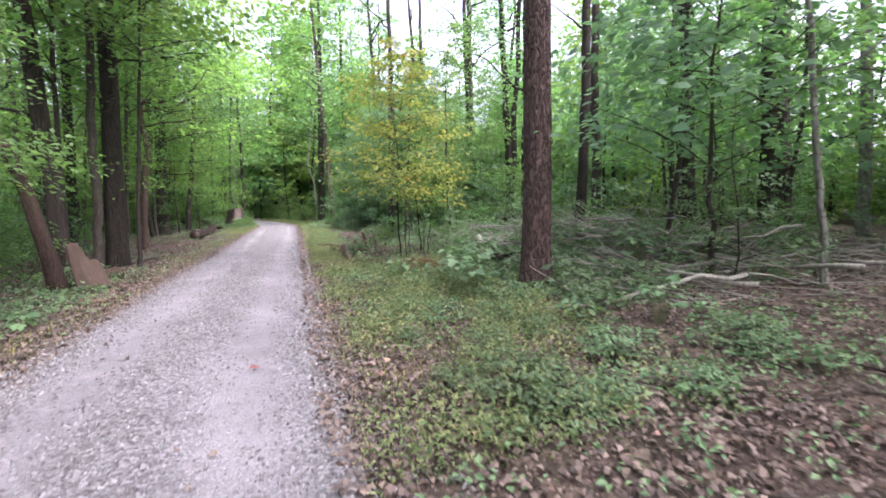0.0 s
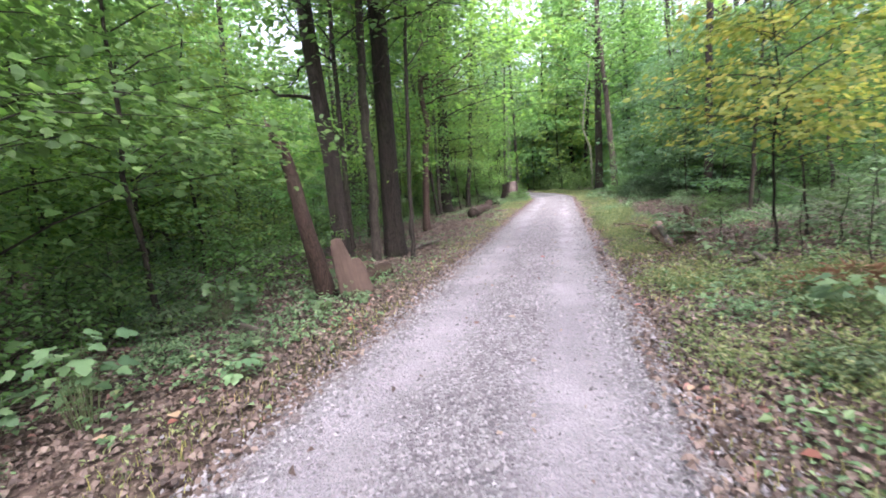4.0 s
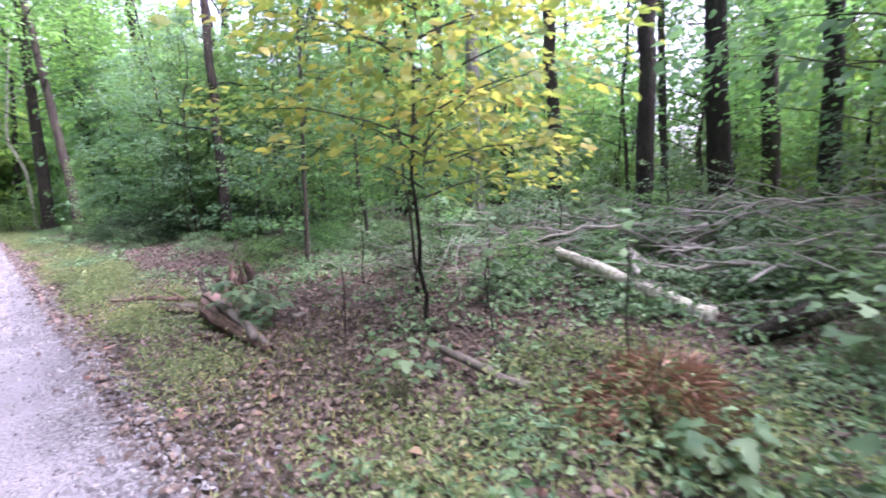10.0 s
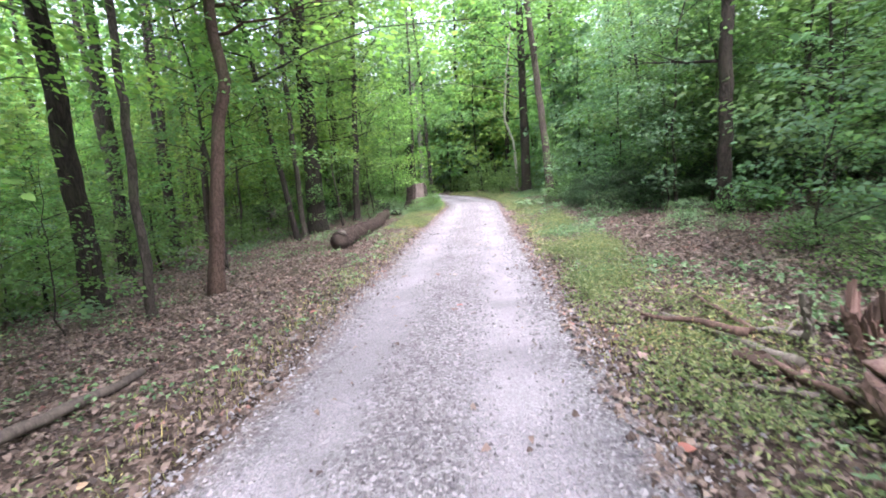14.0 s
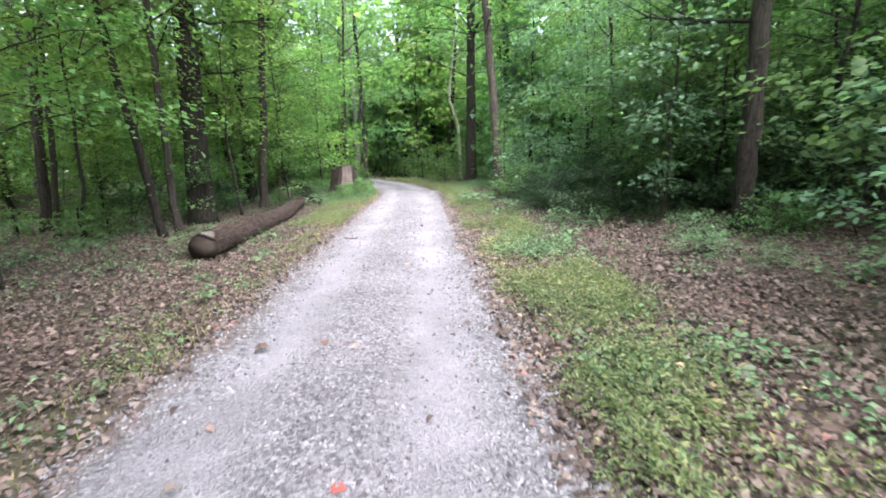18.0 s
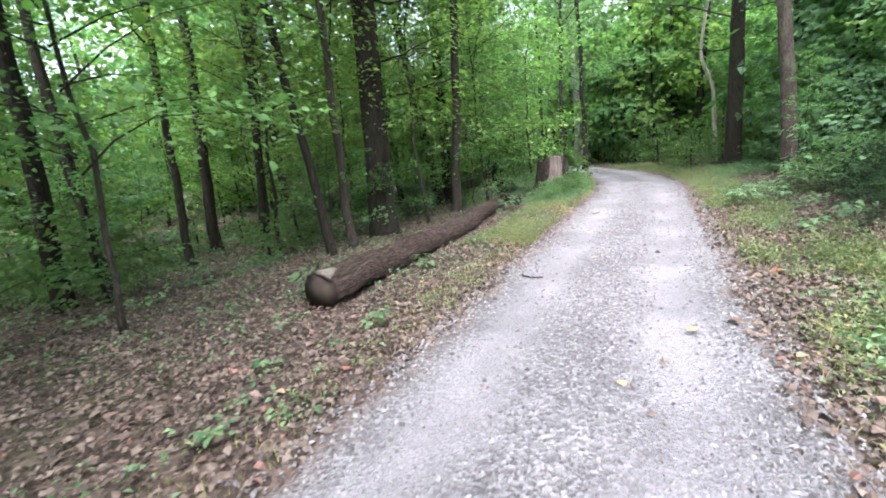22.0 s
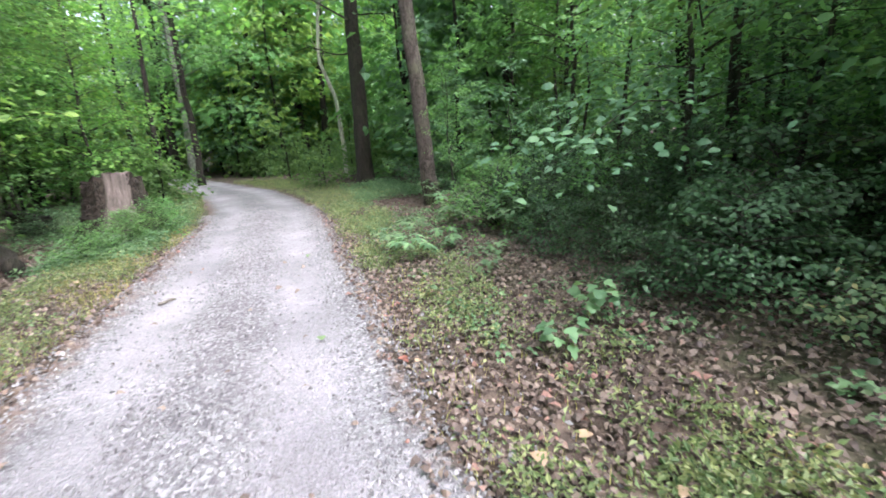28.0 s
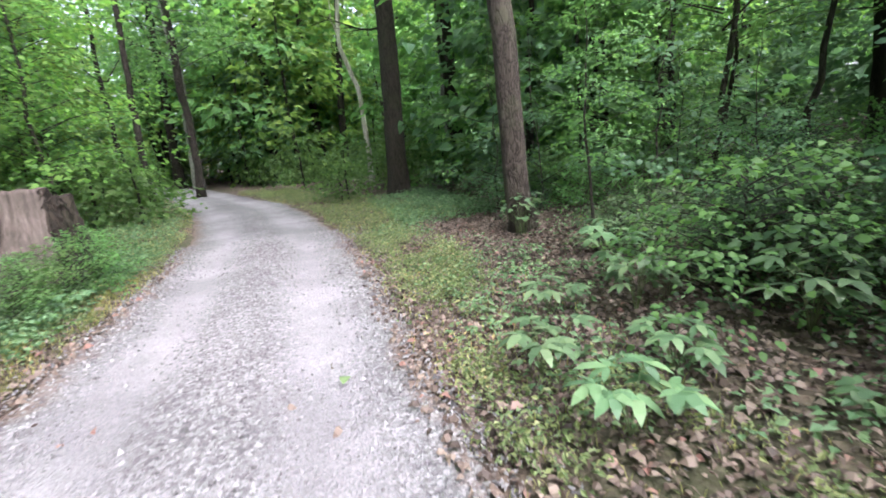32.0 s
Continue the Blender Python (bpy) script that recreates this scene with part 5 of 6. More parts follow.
for x, y, s, k in ((8.4, 18.4, 1.0, 0), (7.2, 40.5, 1.05, 0), (4.6, 44.5, 1.05, 2), (-9.6, 40.5, 1.05, 0), (-15.0, 33.0, 1.0, 2), (-5.6, 46.0, 1.1, 0)):
    ob = thing("tall_tree", x, y, float(ground_z(x, y)) - 0.03, TALL, *T, x * 3, s)
    for nm, me in (("trunk", POLES[k]), ("crown", HIGH[k][0]), ("limb", HIGH[k][1])):
        part(nm, me, ob)
# trees added out of view to shade the left side near the start
for x, y, s, k in ((-6.5, 1.2, 0.95, 0), (-7.2, 4.4, 0.9, 1), (-5.6, -1.6, 1.0, 2)):
    ob = thing("tall_tree", x, y, float(ground_z(x, y)) - 0.03, TALL, *T, x * 3, s)
    for nm, me in (("trunk", POLES[k]), ("crown", HIGH[k][0]), ("limb", HIGH[k][1])):
        part(nm, me, ob)
# unseen trees added behind the start to block the open sky there
grow("tall_tree", HIGH, POLES, 12, (-11, 9, -16, -2.5), (0.9, 1.2), 126, TALL, *T, 1.8, None, 2.6)


def far_woods(name, kinds, mat, areas, seed, label):
    """The wood farther off, joined: leaves of many trees in one mesh and their trunks in another."""
    rng = np.random.default_rng(seed)
    V, F, count, trunks = [], [], 0, Geo()
    for n, (x0, x1, y0, y1), (s0, s1), gap in areas:
        done = 0
        while done < n:
            x, y, s, a = rng.uniform(x0, x1), rng.uniform(y0, y1), rng.uniform(s0, s1), rng.uniform(0, 6.28)
            if not clear_of_lane(x, y, gap):
                continue
            done += 1
            v, t = kinds[int(rng.integers(len(kinds)))]
            c, d = math.cos(a) * s, math.sin(a) * s
            z = float(ground_z(x, y))
            V.append(np.stack([v[:, 0] * c - v[:, 1] * d + x, v[:, 0] * d + v[:, 1] * c + y, v[:, 2] * s + z], -1))
            F.append(t + count)
            count += len(v)
            h = float(v[:, 2].max()) * s * 0.95
            line = trunk_line(h, rng.normal(0, 0.03, 2), 0.08, rng, 8) + np.array([x, y, z - 0.05])
            trunks.add(*tube(line, np.linspace(0.012 * h + 0.02, 0.02, 8), 6, 0.0, rng, False))
    ob = tagged(new(name, mesh_from(name, np.concatenate(V), np.concatenate(F), mat, False)), label, "woods", kind="stuff")
    tagged(part("trunk", trunks.mesh("trunk", BARK_DARK), ob), kind="stuff")


LOW = ((26, (15, 34, -8, 20), (0.8, 1.25), 2.0), (20, (3.4, 20, 33, 54), (0.8, 1.5), 1.6), (26, (-28, 12, 50, 74), (1.0, 1.8), 1.6), (20, (13, 34, 18, 46), (1.0, 1.6), 2.0), (34, (-40, -17, -2, 48), (0.9, 1.7), 2.0))
far_woods("far_undergrowth", FAR, GREEN, LOW, 141, "distant green undergrowth trees of the wood")
# far leaves in the bluer DEEP green: its blue stands in for distance haze
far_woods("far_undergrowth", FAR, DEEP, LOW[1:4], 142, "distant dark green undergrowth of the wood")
far_woods("far_undergrowth", FAR, LIME, (LOW[0], LOW[2], LOW[4]), 143, "distant yellow-green undergrowth of the wood")
FAR_TALL = ((4, (-3.8, 2.0, 52, 62), (1.2, 1.4), 0.6), (5, (-18, -6, 50, 64), (1.0, 1.3), 2.2), (4, (-3, 9, 58, 66), (0.9, 1.15), 0.6), (26, (-44, 36, 58, 98), (0.9, 1.3), 1.5), (14, (-54, -24, -10, 60), (0.9, 1.25), 3.0), (13, (18, 50, 8, 60), (0.9, 1.25), 3.0), (6, (-24, 24, -28, -14), (0.9, 1.2), 2.4))
far_woods("far_forest", FAR_HIGH, GREEN, FAR_TALL, 144, "distant tall green forest trees")
# lighter LIME leaf stands in for the sunlit clearing past the bend
far_woods("far_forest", FAR_HIGH, LIME, FAR_TALL, 145, "distant tall yellow-green forest trees")
BUSH = "low leafy green shrub on the forest floor"
B = ("shrub", "shrubs")
grow("shrub", SHRUB, None, 34, (-11, -5.6, 1, 11), (0.5, 1.1), 131, BUSH, *B, 2.0, None, 0.5)
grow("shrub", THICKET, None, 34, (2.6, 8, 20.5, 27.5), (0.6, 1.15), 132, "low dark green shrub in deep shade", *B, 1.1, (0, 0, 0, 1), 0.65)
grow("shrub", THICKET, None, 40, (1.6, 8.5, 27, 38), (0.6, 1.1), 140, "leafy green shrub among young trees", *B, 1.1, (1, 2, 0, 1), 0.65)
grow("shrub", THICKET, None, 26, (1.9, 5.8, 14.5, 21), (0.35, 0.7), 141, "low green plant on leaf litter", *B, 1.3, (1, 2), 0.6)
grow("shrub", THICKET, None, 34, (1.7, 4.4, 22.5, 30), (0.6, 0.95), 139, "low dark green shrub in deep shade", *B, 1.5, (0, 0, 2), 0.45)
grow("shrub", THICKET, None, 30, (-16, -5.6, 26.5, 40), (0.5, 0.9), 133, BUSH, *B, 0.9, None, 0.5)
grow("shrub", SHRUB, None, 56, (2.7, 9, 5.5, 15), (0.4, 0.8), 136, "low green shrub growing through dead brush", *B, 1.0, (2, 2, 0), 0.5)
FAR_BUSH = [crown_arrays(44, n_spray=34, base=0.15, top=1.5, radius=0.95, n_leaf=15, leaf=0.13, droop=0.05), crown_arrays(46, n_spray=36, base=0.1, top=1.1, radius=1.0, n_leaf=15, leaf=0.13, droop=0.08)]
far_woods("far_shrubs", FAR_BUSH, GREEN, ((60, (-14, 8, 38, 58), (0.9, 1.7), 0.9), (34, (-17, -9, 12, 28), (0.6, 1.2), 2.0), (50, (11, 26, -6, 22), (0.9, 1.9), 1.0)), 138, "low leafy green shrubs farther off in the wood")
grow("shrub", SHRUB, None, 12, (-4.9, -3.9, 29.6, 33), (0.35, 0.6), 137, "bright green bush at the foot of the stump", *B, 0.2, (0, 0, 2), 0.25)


# dark kind again: these leaves carry the shade of the right verge
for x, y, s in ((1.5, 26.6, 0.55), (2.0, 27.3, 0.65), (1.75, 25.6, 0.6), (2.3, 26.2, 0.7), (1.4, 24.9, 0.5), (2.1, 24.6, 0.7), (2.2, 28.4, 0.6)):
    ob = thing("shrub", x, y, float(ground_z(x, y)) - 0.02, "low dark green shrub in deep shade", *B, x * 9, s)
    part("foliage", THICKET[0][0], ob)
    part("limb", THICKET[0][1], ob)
for x, y, s in ((-3.95, 31.3, 0.5), (-4.15, 31.0, 0.42), (-3.9, 31.9, 0.5), (-4.45, 31.4, 0.45)):
    ob = thing("shrub", x, y, float(ground_z(x, y)) - 0.02, "bright green bush at the foot of the stump", *B, x * 9, s)
    part("foliage", SHRUB[0][0], ob)
    part("limb", SHRUB[0][1], ob)
for x, y, s in ((-4.9, 3.2, 0.5), (-5.4, 4.1, 0.6), (-4.6, 4.6, 0.4), (-5.9, 5.4, 0.6), (-5.0, 6.4, 0.45), (-5.8, 7.2, 0.6), (-6.3, 3.0, 0.7), (-4.5, 6.9, 0.3), (0.45, 2.6, 0.55), (0.62, 2.3, 0.42), (0.85, 2.95, 0.36), (1.6, 3.0, 0.5), (2.3, 4.3, 0.6), (1.2, 4.6, 0.4), (1.9, 5.1, 0.5), (3.3, 4.6, 0.7), (0.4, 5.6, 0.35), (0.9, 6.9, 0.45), (3.0, 7.0, 0.6), (2.2, 6.9, 0.5), (0.1, 4.2, 0.3), (0.7, 3.7, 0.4), (1.4, 3.9, 0.35), (0.3, 6.6, 0.4), (0.7, 5.0, 0.45), (1.5, 5.6, 0.4), (0.2, 7.8, 0.3), (1.0, 2.3, 0.35), (1.7, 2.2, 0.4), (2.6, 2.6, 0.5), (0.15, 3.1, 0.3), (1.9, 7.9, 0.4), (0.5, 9.0, 0.35)):
    ob = thing("shrub", x, y, float(ground_z(x, y)) - 0.02, "bushy low green plant on the verge", *B, x * 9, s)
    part("foliage", SHRUB[2][0], ob)
    part("limb", SHRUB[2][1], ob)
for x, y, z, s in ((-7.05, 25.6, 1.1, 0.4), (-7.7, 25.5, 0.9, 0.3)):
    ob = thing("shoot", x, y, z + float(ground_z(x, y)), "leafy green shoots sprouting beside the old trunk", "shrub", "shoots", x * 9, s)
    part("foliage", SHRUB[0][0], ob)
    part("limb", SHRUB[0][1], ob)


def yellow_sapling(x, y, s, seed):
    rng = np.random.default_rng(seed)
    ob = thing("sapling", x, y, float(ground_z(x, y)) - 0.02, "slender sapling with yellowing autumn leaves", "tree", "", 0, s)
    line = trunk_line(4.6, (-0.012, 0.012), 0.10, rng, 16)
    part("trunk", Geo().add(*tube(line, trunk_radii(line, 0.045, 0.15), 8, 0.05, rng)).mesh("trunk", BARK_DARK), ob)
    me, tw = crown_meshes(seed, YELLOW, n_spray=50, base=1.6, top=5.2, radius=1.9, n_leaf=125, leaf=0.105)
    part("crown", me, ob)
    part("limb", tw, ob)


yellow_sapling(1.5, 10.6, 1.0, 51)
for x, y, s in ((2.3, 11.6, 0.5), (1.5, 29.6, 0.45)):
    ob = thing("sapling", x, y, float(ground_z(x, y)) - 0.02, "thin green sapling with few leaves", "tree", "saplings", x, s)
    part("trunk", STEMS[0], ob)
    part("crown", SLIM[0][0], ob)
    part("limb", SLIM[0][1], ob)


def seedling_mesh(seed, mat, n, leaf, height, radius):
    rng = np.random.default_rng(seed)
    a = np.arange(n) * 2.4 + rng.normal(0, 0.3, n)
    u = rng.random(n)
    r = radius * (0.25 + 0.75 * rng.random(n))
    p = np.stack([r * np.cos(a) * 0.6, r * np.sin(a) * 0.6, height * (0.45 + 0.55 * u)], -1)
    d = np.stack([np.cos(a), np.sin(a), rng.normal(-0.25, 0.2, n)], -1)
    nn = np.array([0, 0, 1.0]) + rng.normal(0, 0.25, (n, 3))
    ln = leaf * rng.uniform(0.6, 1.2, n)
    g = Geo()
    for k in range(n):
        # lobed blade of seven corners with a raised midrib
        w, nor = unit(d[k]), unit(nn[k])
        sd = unit(np.cross(w, nor))
        nor = np.cross(sd, w)
        prof = ((0.0, 0.0, 0.0), (0.14, 0.36, 0.05), (0.40, 0.50, 0.04), (0.50, 0.24, 0.03), (0.72, 0.27, 0.0), (1.0, 0.0, -0.12))
        pts = [p[k] + ln[k] * (w * q[0] + nor * q[2] * 0.6) for q in prof]
        lf = [p[k] + ln[k] * (w * q[0] + sd * q[1] + nor * q[2] * 2) for q in prof[1:-1]]
        rt = [p[k] + ln[k] * (w * q[0] - sd * q[1] + nor * q[2] * 2) for q in prof[1:-1]]
        v = pts + lf + rt
        t = [(0, 1, 6), (0, 10, 1), (1, 2, 7), (1, 7, 6), (1, 11, 2), (1, 10, 11), (2, 3, 8), (2, 8, 7), (2, 12, 3), (2, 11, 12), (3, 4, 9), (3, 9, 8), (3, 13, 4), (3, 12, 13), (4, 5, 9), (4, 13, 5)]
        g.add(np.array(v), (), np.array(t))
    stalk = Geo()
    for k in range(n):
        stalk.add(*tube([(p[k][0] * 0.25, p[k][1] * 0.25, 0.0), (p[k][0] * 0.5, p[k][1] * 0.5, p[k][2] * 0.7), p[k]], [0.002, 0.0016, 0.0012], 4, 0, rng, False))
    return g.mesh("foliage", mat), stalk.mesh("stalk", STALK)


SEED = [seedling_mesh(61, HERB, 30, 0.13, 0.42, 0.36), seedling_mesh(62, HERB, 20, 0.11, 0.26, 0.28), seedling_mesh(63, HERB, 40, 0.12, 0.62, 0.42), seedling_mesh(64, HERB, 13, 0.10, 0.17, 0.2)]


def palmate_mesh(seed, mat, n, leaf, height):
    """Stalks that each end in a fan of five to seven pointed leaflets."""
    rng = np.random.default_rng(seed)
    P, D, N, S, stalk = [], [], [], [], Geo()
    for i in range(n):
        a = i * 2.4 + rng.normal(0, 0.3)
        r, h = leaf * rng.uniform(0.5, 1.5), height * rng.uniform(0.55, 1.0)
        tip = np.array([math.cos(a) * r, math.sin(a) * r, h])
        stalk.add(*tube([(0, 0, 0), (tip[0] * 0.35, tip[1] * 0.35, h * 0.7), tip], [0.004, 0.003, 0.002], 5, 0, rng, False))
        k = int(rng.integers(5, 8))
        for b in np.linspace(-2.0, 2.0, k):
            P.append(tip), D.append((math.cos(a + b), math.sin(a + b), -0.25 + rng.normal(0, 0.12)))
            N.append(np.array([0, 0, 1.0]) + rng.normal(0, 0.15, 3)), S.append(leaf * (1 - 0.16 * abs(b)) * rng.uniform(0.85, 1.1))
    v, t = lobed_leaves(np.array(P), np.array(D), np.array(N), np.array(S), 0.44, 0.12)
    return mesh_from("foliage", v, t, mat, False), stalk.mesh("stalk", STALK)


SEED += [palmate_mesh(65, HERB, 9, 0.17, 0.36), palmate_mesh(66, HERB, 14, 0.16, 0.55)]


def seedling(x, y, s, k, label="broad-leaved green seedling on the forest floor"):
    ob = thing("seedling", x, y, float(ground_z(x, y)) - 0.01, label, "plant", "seedlings", x * 7 + y * 3, s)
    part("foliage", SEED[k][0], ob)
    part("stalk", SEED[k][1], ob)


for x, y, s, k in ((0.45, 9.8, 0.75, 2), (1.25, 5.8, 1.25, 2), (1.6, 6.1, 1.1, 2), (1.5, 6.4, 0.8, 0), (-0.12, 27.9, 1.0, 4), (-0.02, 27.25, 1.0, 4), (0.57, 27.6, 0.9, 4), (1.12, 28.9, 1.1, 5), (0.9, 28.3, 0.9, 5), (0.35, 28.6, 0.9, 4), (1.5, 27.5, 1.0, 5), (-3.75, 30.9, 0.7, 4), (0.42, 12.35, 1.1, 5), (0.58, 12.05, 1.0, 4),
                   (1.9, 3.9, 0.9, 0), (2.6, 3.5, 0.9, 2), (0.45, 22.6, 0.7, 1), (1.3, 23.3, 0.7, 3), (0.7, 12.9, 0.9, 0), (0.45, 12.1, 0.9, 1),
                   (0.85, 12.5, 1.0, 0), (0.8, 7.4, 1.1, 0), (1.9, 7.2, 1.2, 2), (0.9, 8.1, 1.1, 1), (1.3, 7.0, 1.1, 0), (2.4, 7.6, 1.2, 2), (0.3, 24.4, 0.9, 1), (1.5, 25.0, 0.8, 1),
                   (-4.3, 8.0, 0.9, 1), (-4.7, 9.4, 1.1, 0), (-5.4, 7.6, 1.2, 2), (-4.0, 6.2, 0.9, 1), (-4.6, 5.4, 1.1, 2), (-5.2, 4.6, 1.2, 2), (-3.9, 20.4, 0.8, 1), (-4.3, 19.4, 0.7, 3),
                   (-4.6, 22.6, 0.9, 1), (-4.45, 24.2, 0.9, 3), (-3.85, 18.6, 0.7, 3), (0.9, 20.8, 0.9, 1), (1.6, 21.6, 0.8, 1), (0.6, 26.2, 0.8, 1), (1.0, 26.9, 0.8, 1)):
    seedling(x, y, s, k)
def whip(x, y, height, seed):
    """A bare thin stem with a tuft of leaves at its top."""
    rng = np.random.default_rng(seed)
    ob = thing("sapling", x, y, float(ground_z(x, y)) - 0.02, "thin bare sapling stem with a few top leaves", "tree", "saplings")
    line = trunk_line(height, (0.02, 0.01), 0.14, rng, 10)
    part("trunk", Geo().add(*tube(line, np.linspace(0.010, 0.004, 10), 6, 0.05, rng)).mesh("trunk", BARK_DARK), ob)
    n = 16
    a = rng.uniform(0, 6.28, n)
    p = line[rng.integers(6, 10, n)]
    d = np.stack([np.cos(a), np.sin(a), rng.normal(-0.1, 0.3, n)], -1)
    v, t = lobed_leaves(p + d * 0.06, d, np.array([0, 0, 1.0]) + rng.normal(0, 0.3, (n, 3)), rng.uniform(0.08, 0.14, n), 0.7, 0.12)
    part("foliage", mesh_from("foliage", v, t, HERB, False), ob)


for i, (x, y, h) in enumerate(((1.44, 9.76, 0.95), (1.58, 8.78, 1.15), (2.1, 10.4, 1.0), (0.95, 11.2, 0.7), (2.2, 12.6, 1.1))):
    whip(x, y, h, 210 + i)
rng_b = np.random.default_rng(78)
for i in range(40):
    seedling(rng_b.uniform(3.7, 7.2), rng_b.uniform(5.0, 14.0), rng_b.uniform(0.75, 1.35), (0, 1, 2, 2)[i % 4], "broad-leaved green seedling among dead branches")
for i in range(26):
    seedling(rng_b.uniform(-6.4, -4.0), rng_b.uniform(2.5, 9.8), rng_b.uniform(0.6, 1.0), (1, 3, 0)[i % 3], "low green seedling in deep shade")
rng_s = np.random.default_rng(77)
for i in range(44):
    yy = rng_s.uniform(2, 32)
    xx = rng_s.uniform(0.4, 5.5) if i % 3 else rng_s.uniform(-9, -4.4)
    seedling(xx, yy, rng_s.uniform(0.6, 1.15), int(rng_s.integers(4)))


# ---------------------------------------------------------------- forest floor cover
def scatter(n, area, rng, near=1.0):
    x = rng.uniform(area[0], area[1], n)
    y = area[2] + (area[3] - area[2]) * rng.random(n) ** near
    return x, y


def dry_leaves():
    rng = np.random.default_rng(81)
    xs, ys = [], []
    for n, area in ((38000, (-9.5, -3.2, 2, 33)), (24000, (-0.85, 2.2, 1, 33)), (10000, (-6.2, -3.2, 2, 33)), (33000, (-0.9, 6.5, 1, 33)), (6000, (-14, -9, 8, 32)), (260, (-3.4, -0.8, 1, 30))):
        x, y = scatter(n, area, rng)
        xs.append(x), ys.append(y)
    x, y = np.concatenate(xs), np.concatenate(ys)
    n = len(x)
    p = np.stack([x, y, ground_z(x, y) + rng.uniform(0.008, 0.035, n)], -1)
    on = np.abs(x - road_x(y)) < HALF - 0.1
    p[on, 2] = 0.03
    a = rng.uniform(0, 6.28, n)
    d = np.stack([np.cos(a), np.sin(a), rng.normal(0, 0.22, n)], -1)
    nn = np.array([0, 0, 1.0]) + rng.normal(0, 0.55, (n, 3))
    v, t = lobed_leaves(p, d, nn, 0.056 * rng.uniform(0.45, 1.45, n), 0.66, 0.4)
    m = 80000
    x = np.concatenate([rng.uniform(-8.5, -3.3, m // 2), rng.uniform(-0.85, 4.0, m - m // 2)])
    y = rng.uniform(1.2, 33, m)
    p = np.stack([x, y, ground_z(x, y) + rng.uniform(0.004, 0.022, m)], -1)
    a = rng.uniform(0, 6.28, m)
    w, u = leaves(p, np.stack([np.cos(a), np.sin(a), rng.normal(0, 0.2, m)], -1), np.array([0, 0, 1.0]) + rng.normal(0, 0.5, (m, 3)), rng.uniform(0.015, 0.05, m), 0.8, 0.3)
    v, t = np.concatenate([v, w]), np.concatenate([t, u + len(v)])
    tagged(new("dry_leaf_litter", mesh_from("dry_leaf_litter", v, t, LITTER, False)), "fallen brown and tan leaves over the ground", "leaf litter", kind="stuff")


def ground_herbs():
    """Low green plants in patches, thick on the right verge."""
    rng = np.random.default_rng(82)
    P, D, N, S = [], [], [], []
    for n, area, thick, size in ((3000, (-0.5, 5.5, 1, 18), -0.26, 0.05), (1800, (-0.4, 3.5, 18, 33), -0.3, 0.055), (1100, (-0.4, 0.8, 15.5, 21), -0.08, 0.055), (2600, (-8.5, -3.5, 2, 33), -0.2, 0.05), (2000, (-0.3, 3.2, 2, 12), -0.25, 0.07), (5000, (2.6, 10, 4, 18), 0.0, 0.075), (1300, (-8, -3.9, 2, 10), 0.0, 0.06), (3000, (-15, -8.0, 13, 33), 0.15, 0.08), (1400, (-5.2, -3.6, 29.5, 34), 0.6, 0.06), (1500, (1.4, 4.2, 22, 34), 0.1, 0.048), (500, (-0.2, 1.2, 24, 34), -0.1, 0.05), (1200, (0.2, 2.0, 33, 38), 0.3, 0.06), (1800, (-8.5, -3.8, 32, 43), 0.25, 0.07), (1700, (0.9, 5.5, 13.5, 20), -0.3, 0.062)):
        x, y = scatter(n, area, rng)
        ok = (smooth_noise(x * 1.1, y * 1.1, 4) + thick + 0.25 * rng.standard_normal(n) > 0) & (np.abs(x - road_x(y)) > HALF + 0.12)
        x, y = x[ok], y[ok]
        k = 7
        h = rng.uniform(0.03, 0.20, len(x)) * (2.0 if size == 0.048 else size / 0.06)
        a = rng.uniform(0, 6.28, (len(x), k))
        r = rng.uniform(0.02, 0.10, (len(x), k))
        px, py = x[:, None] + r * np.cos(a), y[:, None] + r * np.sin(a)
        pz = ground_z(x, y)[:, None] + h[:, None] * rng.uniform(0.5, 1.1, (len(x), k))
        P.append(np.stack([px, py, pz], -1).reshape(-1, 3))
        D.append(np.stack([np.cos(a), np.sin(a), rng.normal(-0.1, 0.3, a.shape)], -1).reshape(-1, 3))
        N.append(np.array([0, 0, 1.0]) + rng.normal(0, 0.4, (a.size, 3)))
        S.append(size * rng.uniform(0.6, 1.3, a.size))
    v, t = leaves(np.concatenate(P), np.concatenate(D), np.concatenate(N), np.concatenate(S), 0.7, 0.15)
    tagged(new("ground_plants", mesh_from("ground_plants", v, t, HERB, False)), "low green leafy plants covering the verges", "plants", kind="stuff")


